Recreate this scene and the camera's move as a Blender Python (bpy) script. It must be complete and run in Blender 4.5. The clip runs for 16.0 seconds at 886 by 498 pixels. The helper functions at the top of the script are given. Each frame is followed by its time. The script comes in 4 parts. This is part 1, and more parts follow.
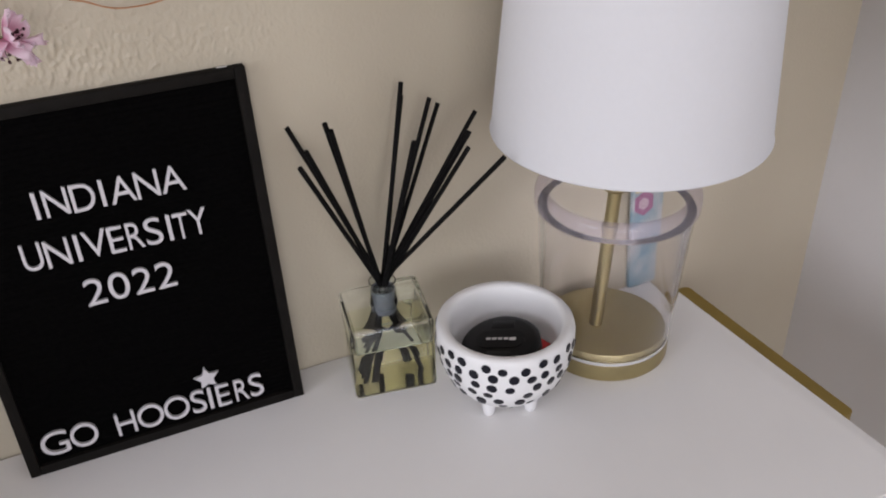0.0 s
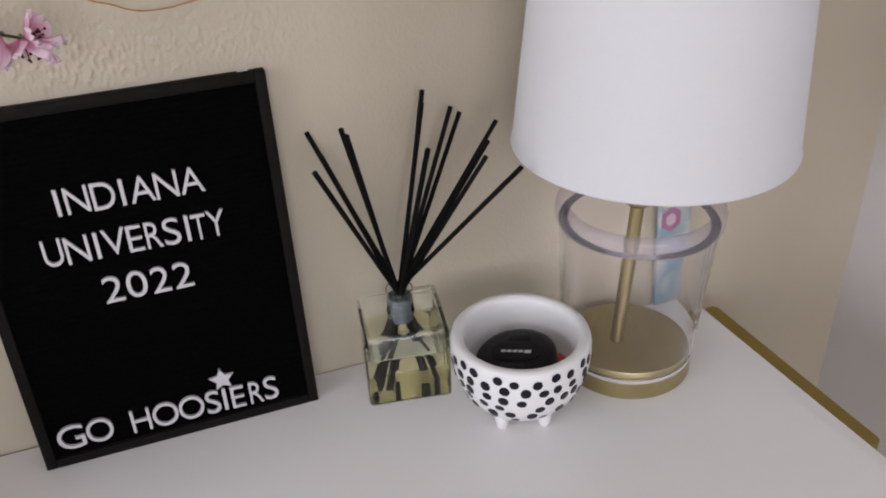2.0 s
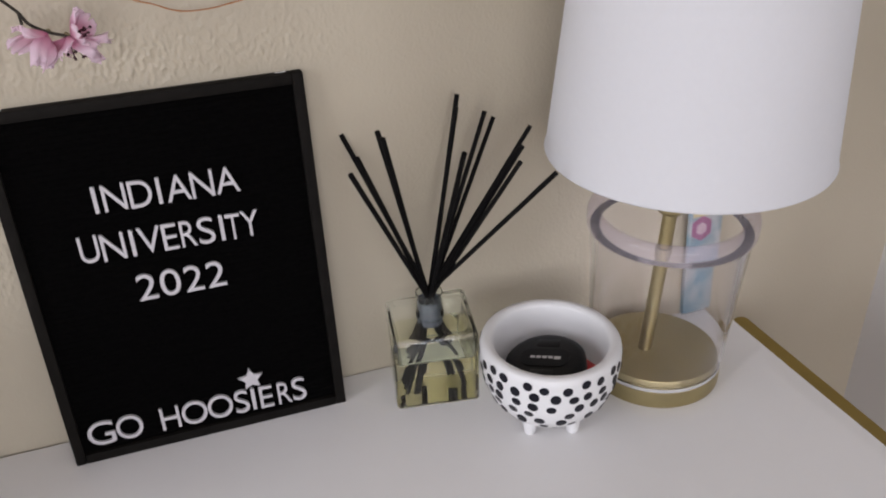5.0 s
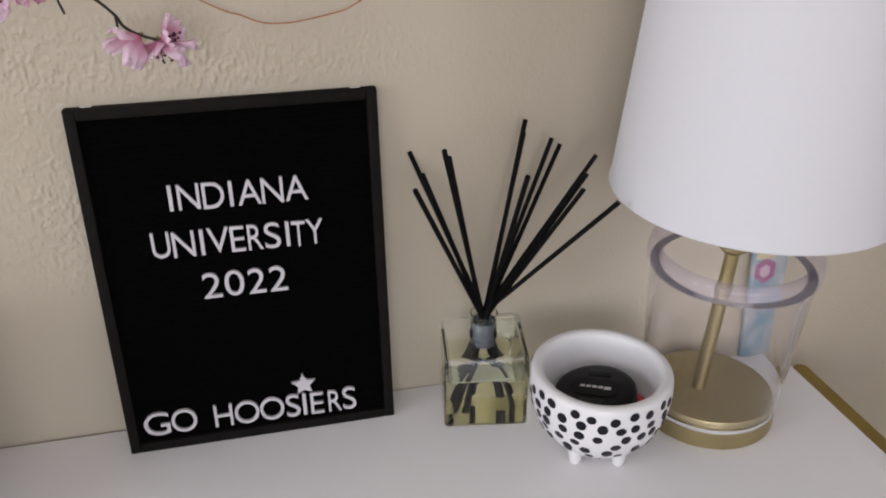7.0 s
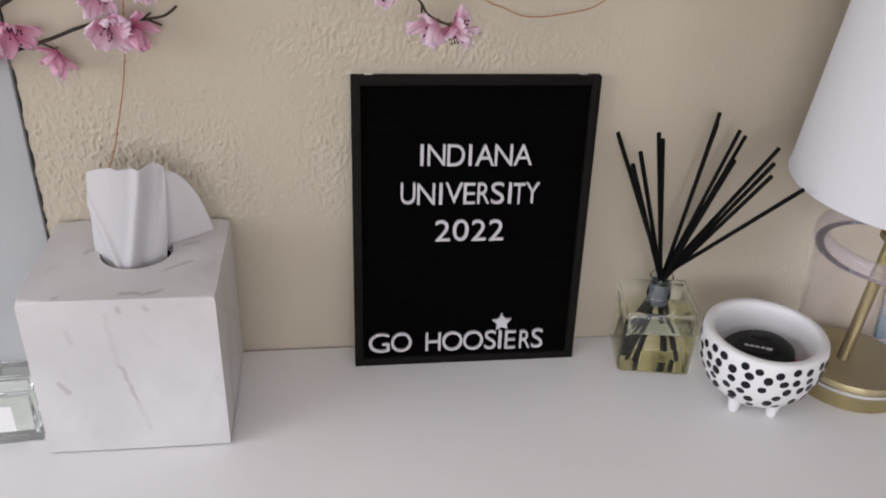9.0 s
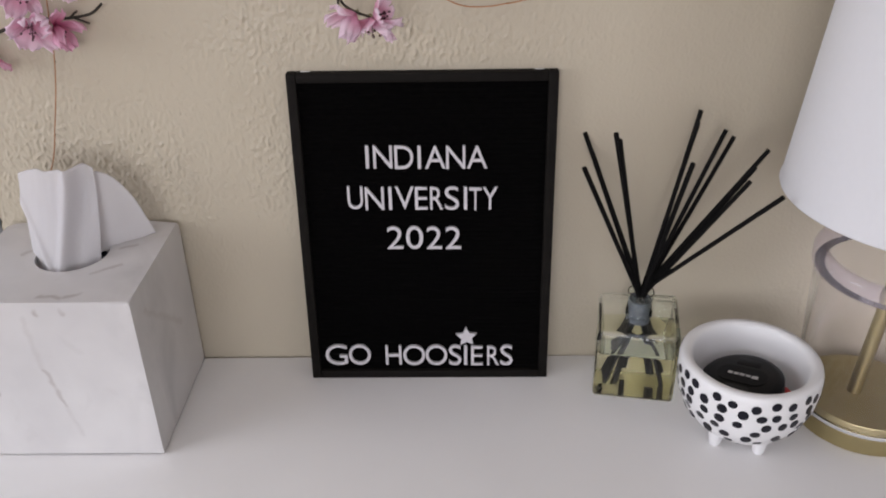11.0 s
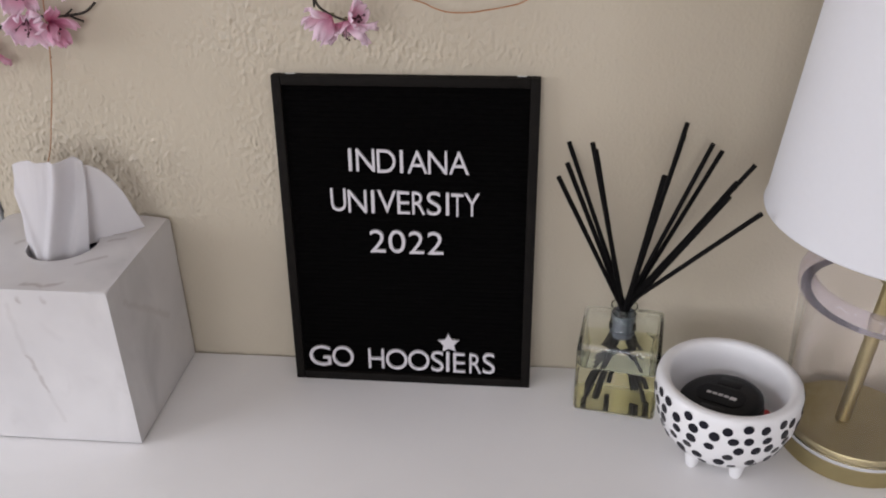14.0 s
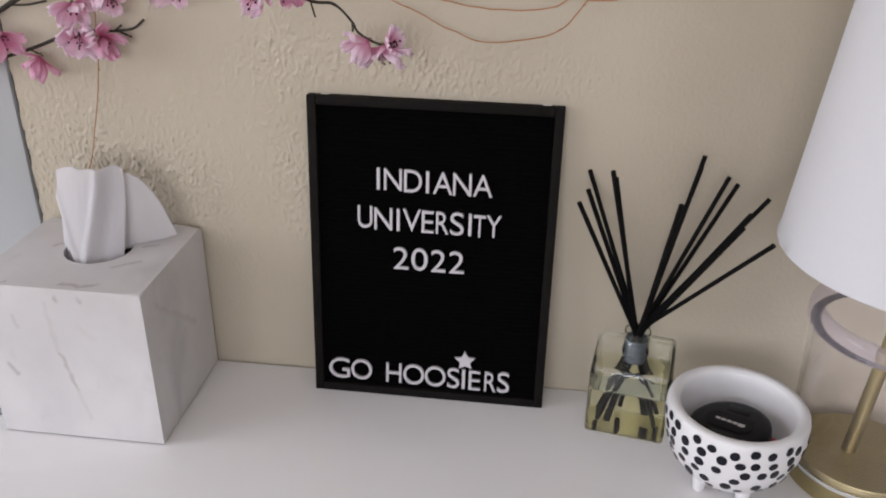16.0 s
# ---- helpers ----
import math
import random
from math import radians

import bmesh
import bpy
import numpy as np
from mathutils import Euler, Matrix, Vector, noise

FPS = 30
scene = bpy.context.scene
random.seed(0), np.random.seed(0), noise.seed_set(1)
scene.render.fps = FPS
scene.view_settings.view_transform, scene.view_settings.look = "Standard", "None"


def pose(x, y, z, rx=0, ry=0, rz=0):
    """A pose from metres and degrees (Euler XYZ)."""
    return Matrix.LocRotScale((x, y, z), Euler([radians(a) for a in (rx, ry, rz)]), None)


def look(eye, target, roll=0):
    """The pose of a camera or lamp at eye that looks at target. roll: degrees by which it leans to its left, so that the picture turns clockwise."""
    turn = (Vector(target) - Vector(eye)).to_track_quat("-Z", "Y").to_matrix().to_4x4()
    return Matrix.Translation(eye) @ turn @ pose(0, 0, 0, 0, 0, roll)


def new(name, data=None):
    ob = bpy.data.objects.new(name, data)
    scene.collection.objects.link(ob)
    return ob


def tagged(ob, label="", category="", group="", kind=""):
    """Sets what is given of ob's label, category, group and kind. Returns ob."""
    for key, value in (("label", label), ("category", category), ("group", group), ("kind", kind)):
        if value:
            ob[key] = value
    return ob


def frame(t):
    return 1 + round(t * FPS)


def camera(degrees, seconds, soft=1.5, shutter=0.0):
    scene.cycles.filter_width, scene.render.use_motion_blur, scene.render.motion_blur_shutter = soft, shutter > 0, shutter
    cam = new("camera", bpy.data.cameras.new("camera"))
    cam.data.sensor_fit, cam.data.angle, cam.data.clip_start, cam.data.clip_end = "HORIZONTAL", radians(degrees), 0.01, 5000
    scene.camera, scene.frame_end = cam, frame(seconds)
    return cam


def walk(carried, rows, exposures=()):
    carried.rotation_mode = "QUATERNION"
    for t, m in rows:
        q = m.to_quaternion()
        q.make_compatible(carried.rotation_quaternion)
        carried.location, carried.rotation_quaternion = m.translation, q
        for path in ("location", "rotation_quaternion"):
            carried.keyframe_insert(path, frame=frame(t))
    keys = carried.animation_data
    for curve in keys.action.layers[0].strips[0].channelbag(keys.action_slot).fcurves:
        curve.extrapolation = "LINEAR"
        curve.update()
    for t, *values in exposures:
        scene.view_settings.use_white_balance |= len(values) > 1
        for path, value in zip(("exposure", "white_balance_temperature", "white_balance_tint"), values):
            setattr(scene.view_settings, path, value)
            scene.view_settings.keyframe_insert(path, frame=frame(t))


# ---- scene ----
cam = camera(55.0, 16.0, soft=1.95)
PATH = [
    (0, (0.1300, -0.6294, 1.2685), (0.2931, -0.2385, 1.0029), -2.39),
    (0.5, (0.1323, -0.6408, 1.2717), (0.2948, -0.2439, 1.0146), -2.19),
    (1, (0.1359, -0.6446, 1.2699), (0.2900, -0.2443, 1.0130), -2.56),
    (1.5, (0.1452, -0.6440, 1.2668), (0.2909, -0.2408, 1.0095), -2.55),
    (2, (0.1561, -0.6375, 1.2624), (0.2940, -0.2321, 1.0043), -2.59),
    (2.5, (0.1575, -0.6456, 1.2701), (0.2931, -0.2348, 1.0194), -2.96),
    (3, (0.1645, -0.6527, 1.2675), (0.2956, -0.2394, 1.0186), -3.51),
    (3.5, (0.1569, -0.6559, 1.2664), (0.2747, -0.2399, 1.0152), -5.63),
    (3.7, (0.1496, -0.6470, 1.2711), (0.2692, -0.2327, 1.0180), -5.15),
    (5.8, (0.1416, -0.6254, 1.2568), (0.2643, -0.2119, 1.0039), -0.15),
    (6, (0.1435, -0.6218, 1.2581), (0.2535, -0.2025, 1.0089), -0.56),
    (6.5, (0.1420, -0.6321, 1.2778), (0.2399, -0.1993, 1.0474), 1.42),
    (7, (0.1419, -0.6464, 1.2592), (0.2398, -0.2183, 1.0201), -0.19),
    (7.5, (0.1527, -0.6419, 1.2626), (0.2421, -0.2176, 1.0137), 0.09),
    (8, (0.1091, -0.6431, 1.2736), (0.1451, -0.2142, 1.0192), 4.03),
    (8.5, (0.0498, -0.6841, 1.2741), (0.0966, -0.2618, 1.0105), 1.92),
    (9, (-0.0136, -0.7455, 1.2995), (0.0490, -0.3163, 1.0507), 2.65),
    (9.5, (-0.0302, -0.7731, 1.2913), (0.0405, -0.3421, 1.0479), 0.54),
    (9.7, (-0.0286, -0.7682, 1.2897), (0.0459, -0.3371, 1.0475), 1.13),
    (11.8, (0.2289, -0.6855, 1.2733), (0.1693, -0.2566, 1.0233), -0.87),
    (12, (0.2271, -0.6869, 1.2726), (0.1681, -0.2581, 1.0223), 0.05),
    (12.5, (0.2187, -0.6903, 1.2671), (0.1606, -0.2634, 1.0133), 0.17),
    (13, (0.2195, -0.6952, 1.2643), (0.1670, -0.2683, 1.0092), 0.61),
    (13.5, (0.2247, -0.7007, 1.2700), (0.1793, -0.2680, 1.0237), -0.45),
    (14, (0.2209, -0.7024, 1.2735), (0.1764, -0.2673, 1.0312), -1.02),
    (14.5, (0.2209, -0.7067, 1.2682), (0.1759, -0.2727, 1.0240), -0.62),
    (15, (0.2198, -0.7132, 1.2777), (0.1722, -0.2756, 1.0406), -0.48),
    (15.5, (0.2194, -0.7244, 1.2774), (0.1675, -0.2815, 1.0513), 0.03),
    (16, (0.2153, -0.7310, 1.2774), (0.1628, -0.2886, 1.0505), 0.96),
]
EXPOSURE = [(0.0, 0.0), (16.0, 0.0)]
walk(cam, [(t, look(eye, target, roll)) for t, eye, target, roll in PATH], EXPOSURE)

# ---------------------------------------------------------------- light
world = bpy.data.worlds.new("sky")
scene.world = world
world.use_nodes = True
wn = world.node_tree
sky = wn.nodes.new("ShaderNodeTexSky")
sky.sky_type = "NISHITA"
sky.sun_disc = False
sky.sun_elevation = radians(40)
sky.sun_rotation = radians(200)
wn.links.new(sky.outputs[0], wn.nodes["Background"].inputs[0])
wn.nodes["Background"].inputs[1].default_value = 0.1

WIN_X, WIN_Y0, WIN_Y1, WIN_Z0, WIN_Z1 = -1.95, -1.75, -0.30, 0.90, 2.05


def area(name, m, w, h, watts, colour):
    lamp = bpy.data.lights.new(name, "AREA")
    lamp.shape, lamp.size, lamp.size_y, lamp.energy, lamp.color = "RECTANGLE", w, h, watts, colour
    ob = new(name, lamp)
    ob.matrix_world = m
    return ob


area("window_and_fill_light", look((WIN_X - 0.02, (WIN_Y0 + WIN_Y1) / 2, (WIN_Z0 + WIN_Z1) / 2), (0, (WIN_Y0 + WIN_Y1) / 2, 1.2)),
     WIN_Y1 - WIN_Y0, WIN_Z1 - WIN_Z0, 24.3, (0.985, 0.98, 1.07))
# an added fill light, across the room behind the walk, to soften shadows
FILL_X0, FILL_X1 = -1.15, 0.65
area("window_and_fill_light", look(((FILL_X0 + FILL_X1) / 2, -2.92, (WIN_Z0 + WIN_Z1) / 2), ((FILL_X0 + FILL_X1) / 2, 0, (WIN_Z0 + WIN_Z1) / 2 - 0.3)),
     FILL_X1 - FILL_X0, WIN_Z1 - WIN_Z0, 25.3, (0.985, 0.98, 1.07))


# ---------------------------------------------------------------- materials
def material(name, base, rough=0.5, metal=0.0, spec=0.5, grain=0.0, scale=40.0, bump=0.0, bump_scale=200.0, transmission=0.0, ior=1.45):
    m = bpy.data.materials.new(name)
    m.use_nodes = True
    n, l = m.node_tree.nodes, m.node_tree.links
    b = n["Principled BSDF"]
    b.inputs["Base Color"].default_value = (*base, 1)
    b.inputs["Roughness"].default_value = rough
    b.inputs["Metallic"].default_value = metal
    b.inputs["Specular IOR Level"].default_value = spec
    b.inputs["Transmission Weight"].default_value = transmission
    b.inputs["IOR"].default_value = ior
    tc = n.new("ShaderNodeTexCoord")
    if grain:
        t = n.new("ShaderNodeTexNoise")
        t.inputs["Scale"].default_value = scale
        t.inputs["Detail"].default_value = 6
        l.new(tc.outputs["Object"], t.inputs["Vector"])
        r = n.new("ShaderNodeValToRGB")
        r.color_ramp.elements[0].position, r.color_ramp.elements[1].position = 0.3, 0.7
        r.color_ramp.elements[0].color = (*[c * (1 - grain) for c in base], 1)
        r.color_ramp.elements[1].color = (*[min(1, c * (1 + grain * 0.5)) for c in base], 1)
        l.new(t.outputs[0], r.inputs[0])
        l.new(r.outputs[0], b.inputs["Base Color"])
    if bump:
        t2 = n.new("ShaderNodeTexNoise")
        t2.inputs["Scale"].default_value = bump_scale
        t2.inputs["Detail"].default_value = 4
        l.new(tc.outputs["Object"], t2.inputs["Vector"])
        bn = n.new("ShaderNodeBump")
        bn.inputs["Strength"].default_value = bump
        bn.inputs["Distance"].default_value = 0.001
        l.new(t2.outputs[0], bn.inputs["Height"])
        l.new(bn.outputs[0], b.inputs["Normal"])
    return m


def wall_paint():
    """Cream paint over hand-trowelled plaster: coarse lumps in patches, and a fine orange peel."""
    m = material("cream_plaster", (0.435, 0.385, 0.305), 0.40, spec=0.45)
    n, l = m.node_tree.nodes, m.node_tree.links
    b = n["Principled BSDF"]
    tc = n.new("ShaderNodeTexCoord")
    col = n.new("ShaderNodeTexNoise")
    col.inputs["Scale"].default_value = 5
    col.inputs["Detail"].default_value = 5
    ramp = n.new("ShaderNodeValToRGB")
    ramp.color_ramp.elements[0].position, ramp.color_ramp.elements[1].position = 0.3, 0.7
    ramp.color_ramp.elements[0].color = (0.462, 0.403, 0.308, 1)
    ramp.color_ramp.elements[1].color = (0.497, 0.440, 0.343, 1)
    l.new(tc.outputs["Object"], col.inputs["Vector"])
    l.new(col.outputs[0], ramp.inputs[0])
    l.new(ramp.outputs[0], b.inputs["Base Color"])
    fine = n.new("ShaderNodeTexNoise")
    fine.inputs["Scale"].default_value = 330
    fine.inputs["Detail"].default_value = 3
    l.new(tc.outputs["Object"], fine.inputs["Vector"])
    bn = n.new("ShaderNodeBump")
    bn.inputs["Strength"].default_value = 0.45
    bn.inputs["Distance"].default_value = 0.0008
    l.new(fine.outputs[0], bn.inputs["Height"])
    l.new(bn.outputs[0], b.inputs["Normal"])
    return m


def marble():
    m = material("white_marble", (0.8, 0.78, 0.77), 0.28, spec=0.5)
    n, l = m.node_tree.nodes, m.node_tree.links
    b = n["Principled BSDF"]
    tc = n.new("ShaderNodeTexCoord")
    mp = n.new("ShaderNodeMapping")
    mp.inputs["Rotation"].default_value = (0.25, 0.50, 0.35)
    l.new(tc.outputs["Object"], mp.inputs["Vector"])
    vein = n.new("ShaderNodeTexWave")
    vein.wave_type, vein.bands_direction = "BANDS", "X"
    vein.inputs["Scale"].default_value = 3.6
    vein.inputs["Distortion"].default_value = 5.0
    vein.inputs["Detail"].default_value = 3.0
    vein.inputs["Detail Scale"].default_value = 2.2
    vein.inputs["Phase Offset"].default_value = 1.4
    l.new(mp.outputs[0], vein.inputs["Vector"])
    ramp = n.new("ShaderNodeValToRGB")
    cr = ramp.color_ramp
    cr.elements[0].position, cr.elements[1].position = 0.978, 1.0
    cr.elements[0].color, cr.elements[1].color = (0, 0, 0, 1), (1, 1, 1, 1)
    l.new(vein.outputs["Fac"], ramp.inputs[0])
    patch = n.new("ShaderNodeTexNoise")
    patch.inputs["Scale"].default_value = 34
    patch.inputs["Detail"].default_value = 3
    l.new(tc.outputs["Object"], patch.inputs["Vector"])
    pr = n.new("ShaderNodeValToRGB")
    pr.color_ramp.elements[0].position, pr.color_ramp.elements[1].position = 0.50, 0.62
    l.new(patch.outputs[0], pr.inputs[0])
    mul = n.new("ShaderNodeMath")
    mul.operation = "MULTIPLY"
    l.new(ramp.outputs[0], mul.inputs[0])
    l.new(pr.outputs[0], mul.inputs[1])
    faint = n.new("ShaderNodeMath")
    faint.operation = "MULTIPLY"
    faint.inputs[1].default_value = 0.15
    l.new(mul.outputs[0], faint.inputs[0])
    # short broken streaks between the veins
    stretch = n.new("ShaderNodeMapping")
    stretch.inputs["Rotation"].default_value = (0.3, 0.7, 0.5)
    stretch.inputs["Scale"].default_value = (1.0, 1.0, 0.45)
    l.new(tc.outputs["Object"], stretch.inputs["Vector"])
    streak = n.new("ShaderNodeTexNoise")
    streak.inputs["Scale"].default_value = 46
    streak.inputs["Detail"].default_value = 5
    streak.inputs["Distortion"].default_value = 0.6
    l.new(stretch.outputs[0], streak.inputs["Vector"])
    sr = n.new("ShaderNodeValToRGB")
    sr.color_ramp.elements[0].position, sr.color_ramp.elements[1].position = 0.655, 0.76
    sr.color_ramp.elements[1].color = (0.14, 0.14, 0.14, 1)
    l.new(streak.outputs[0], sr.inputs[0])
    both = n.new("ShaderNodeMath")
    both.operation = "MAXIMUM"
    l.new(faint.outputs[0], both.inputs[0])
    l.new(sr.outputs[0], both.inputs[1])
    cloud = n.new("ShaderNodeTexNoise")
    cloud.inputs["Scale"].default_value = 12
    cloud.inputs["Detail"].default_value = 4
    l.new(tc.outputs["Object"], cloud.inputs["Vector"])
    cc = n.new("ShaderNodeValToRGB")
    cc.color_ramp.elements[0].position, cc.color_ramp.elements[1].position = 0.35, 0.65
    cc.color_ramp.elements[0].color = (0.58, 0.56, 0.555, 1)
    cc.color_ramp.elements[1].color = (0.655, 0.635, 0.625, 1)
    l.new(cloud.outputs[0], cc.inputs[0])
    # grey noise patches, stronger towards the +x end
    grey_noise = n.new("ShaderNodeTexNoise")
    grey_noise.inputs["Scale"].default_value = 17
    grey_noise.inputs["Detail"].default_value = 5
    grey_noise.inputs["Distortion"].default_value = 0.7
    l.new(stretch.outputs[0], grey_noise.inputs["Vector"])
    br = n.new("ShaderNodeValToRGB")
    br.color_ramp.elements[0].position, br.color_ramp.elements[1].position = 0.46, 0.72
    l.new(grey_noise.outputs[0], br.inputs[0])
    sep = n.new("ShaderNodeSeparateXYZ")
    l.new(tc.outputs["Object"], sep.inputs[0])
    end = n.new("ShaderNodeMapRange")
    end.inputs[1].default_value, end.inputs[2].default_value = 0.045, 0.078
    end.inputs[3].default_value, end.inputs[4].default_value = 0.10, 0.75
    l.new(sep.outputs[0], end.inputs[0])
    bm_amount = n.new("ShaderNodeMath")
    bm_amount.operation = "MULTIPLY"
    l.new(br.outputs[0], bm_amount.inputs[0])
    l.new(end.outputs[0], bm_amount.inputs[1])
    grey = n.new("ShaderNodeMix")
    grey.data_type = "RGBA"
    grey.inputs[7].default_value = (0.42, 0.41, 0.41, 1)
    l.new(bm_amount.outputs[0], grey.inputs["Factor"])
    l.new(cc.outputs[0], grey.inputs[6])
    # single veins: soft wavering lines from one place of the block to another
    wob = n.new("ShaderNodeTexNoise")
    wob.inputs["Scale"].default_value = 70
    wob.inputs["Detail"].default_value = 4
    l.new(tc.outputs["Object"], wob.inputs["Vector"])
    shift = n.new("ShaderNodeVectorMath")
    shift.operation = "MULTIPLY_ADD"
    shift.inputs[1].default_value = (0.009, 0.009, 0.009)
    l.new(wob.outputs["Color"], shift.inputs[0])
    l.new(tc.outputs["Object"], shift.inputs[2])
    total = both.outputs[0]
    for a, c, wide, strength in (
            ((-0.011, -0.0695, 0.146), (-0.006, -0.0695, 0.092), 0.0038, 0.20), ((-0.006, -0.0695, 0.094), (0.004, -0.0695, 0.055), 0.0030, 0.65),
            ((0.004, -0.0695, 0.056), (0.011, -0.0695, 0.024), 0.0036, 0.20), ((-0.058, -0.0695, 0.078), (-0.052, -0.0695, 0.068), 0.0034, 0.70),
            ((-0.043, -0.0695, 0.130), (-0.040, -0.0695, 0.118), 0.0034, 0.30), ((0.000, -0.0695, 0.150), (0.004, -0.060, 0.161), 0.0040, 0.80),
            ((0.004, -0.061, 0.161), (0.020, -0.062, 0.161), 0.0034, 0.90), ((0.018, -0.064, 0.158), (0.036, -0.056, 0.161), 0.0036, 0.85),
            ((0.022, -0.0695, 0.150), (0.020, -0.064, 0.160), 0.0036, 0.60), ((-0.052, -0.066, 0.158), (-0.047, -0.063, 0.160), 0.0032, 0.70),
            ((0.032, -0.026, 0.161), (0.052, -0.010, 0.161), 0.0040, 0.70), ((0.043, 0.018, 0.161), (0.054, 0.024, 0.161), 0.0040, 0.70),
            ((-0.040, 0.008, 0.161), (-0.034, 0.016, 0.161), 0.0036, 0.60), ((0.0785, -0.045, 0.135), (0.0785, 0.030, 0.075), 0.0050, 0.35)):
        away = n.new("ShaderNodeVectorMath")
        away.operation = "SUBTRACT"
        l.new(shift.outputs[0], away.inputs[0])
        away.inputs[1].default_value = (a[0] + 0.0045, a[1] + 0.0045, a[2] + 0.0045)
        run = Vector(c) - Vector(a)
        along = n.new("ShaderNodeVectorMath")
        along.operation = "DOT_PRODUCT"
        along.inputs[1].default_value = run / run.length_squared
        l.new(away.outputs[0], along.inputs[0])
        held = n.new("ShaderNodeClamp")
        l.new(along.outputs["Value"], held.inputs[0])
        back = n.new("ShaderNodeVectorMath")
        back.operation = "SCALE"
        back.inputs[0].default_value = run
        l.new(held.outputs[0], back.inputs["Scale"])
        gap = n.new("ShaderNodeVectorMath")
        gap.operation = "DISTANCE"
        l.new(away.outputs[0], gap.inputs[0])
        l.new(back.outputs[0], gap.inputs[1])
        fade = n.new("ShaderNodeMapRange")
        fade.interpolation_type = "SMOOTHSTEP"
        fade.inputs[1].default_value, fade.inputs[2].default_value = 0.0003, wide
        fade.inputs[3].default_value, fade.inputs[4].default_value = strength, 0.0
        l.new(gap.outputs["Value"], fade.inputs[0])
        most = n.new("ShaderNodeMath")
        most.operation = "MAXIMUM"
        l.new(total, most.inputs[0])
        l.new(fade.outputs[0], most.inputs[1])
        total = most.outputs[0]
    out = n.new("ShaderNodeMix")
    out.data_type = "RGBA"
    out.inputs[7].default_value = (0.40, 0.36, 0.345, 1)
    l.new(total, out.inputs["Factor"])
    l.new(grey.outputs[2], out.inputs[6])
    l.new(out.outputs[2], b.inputs["Base Color"])
    return m


def thin_white(name, base, through_light, scale, bump, bump_scale):
    """Thin white paper or fabric that lets part of the light through."""
    m = material(name, base, 0.87, spec=0.15, grain=0.01, scale=scale, bump=bump, bump_scale=bump_scale)
    n, l = m.node_tree.nodes, m.node_tree.links
    trans = n.new("ShaderNodeBsdfTranslucent")
    trans.inputs[0].default_value = (*[min(0.9, c * 1.08) for c in base], 1)
    mix = n.new("ShaderNodeMixShader")
    mix.inputs[0].default_value = through_light
    l.new(n["Principled BSDF"].outputs[0], mix.inputs[1])
    l.new(trans.outputs[0], mix.inputs[2])
    l.new(mix.outputs[0], n["Material Output"].inputs[0])
    return m


def two_tone(name, low, high, scale, rough=0.6):
    m = material(name, low, rough)
    n, l = m.node_tree.nodes, m.node_tree.links
    tc = n.new("ShaderNodeTexCoord")
    t = n.new("ShaderNodeTexNoise")
    t.inputs["Scale"].default_value = scale
    t.inputs["Detail"].default_value = 3
    r = n.new("ShaderNodeValToRGB")
    r.color_ramp.elements[0].position, r.color_ramp.elements[1].position = 0.38, 0.62
    r.color_ramp.elements[0].color, r.color_ramp.elements[1].color = (*low, 1), (*high, 1)
    l.new(tc.outputs["Object"], t.inputs["Vector"])
    l.new(t.outputs[0], r.inputs[0])
    l.new(r.outputs[0], n["Principled BSDF"].inputs["Base Color"])
    return m


def glass(name, tint, rough=0.0, ior=1.45):
    m = material(name, tint, rough, transmission=1.0, ior=ior)
    return m


def cast_edge(name, tint, body, cloud):
    """Thick clear plastic seen edge on: mostly see-through, a little milky, with a clear gloss."""
    m = material(name, body, 0.6)
    n, l = m.node_tree.nodes, m.node_tree.links
    clear = n.new("ShaderNodeBsdfTransparent")
    clear.inputs[0].default_value = (*tint, 1)
    milk = n.new("ShaderNodeMixShader")
    milk.inputs[0].default_value = cloud
    l.new(clear.outputs[0], milk.inputs[1])
    l.new(n["Principled BSDF"].outputs[0], milk.inputs[2])
    shine = n.new("ShaderNodeBsdfGlossy")
    shine.inputs["Roughness"].default_value = 0.06
    edge = n.new("ShaderNodeLayerWeight")
    edge.inputs[0].default_value = 0.5
    steep = n.new("ShaderNodeMath")
    steep.operation = "POWER"
    steep.inputs[1].default_value = 4.0
    l.new(edge.outputs["Facing"], steep.inputs[0])
    gloss = n.new("ShaderNodeMath")
    gloss.operation = "MULTIPLY_ADD"
    gloss.inputs[1].default_value, gloss.inputs[2].default_value = 0.40, 0.025
    l.new(steep.outputs[0], gloss.inputs[0])
    top = n.new("ShaderNodeMixShader")
    l.new(gloss.outputs[0], top.inputs[0])
    l.new(milk.outputs[0], top.inputs[1])
    l.new(shine.outputs[0], top.inputs[2])
    l.new(top.outputs[0], n["Material Output"].inputs[0])
    return m


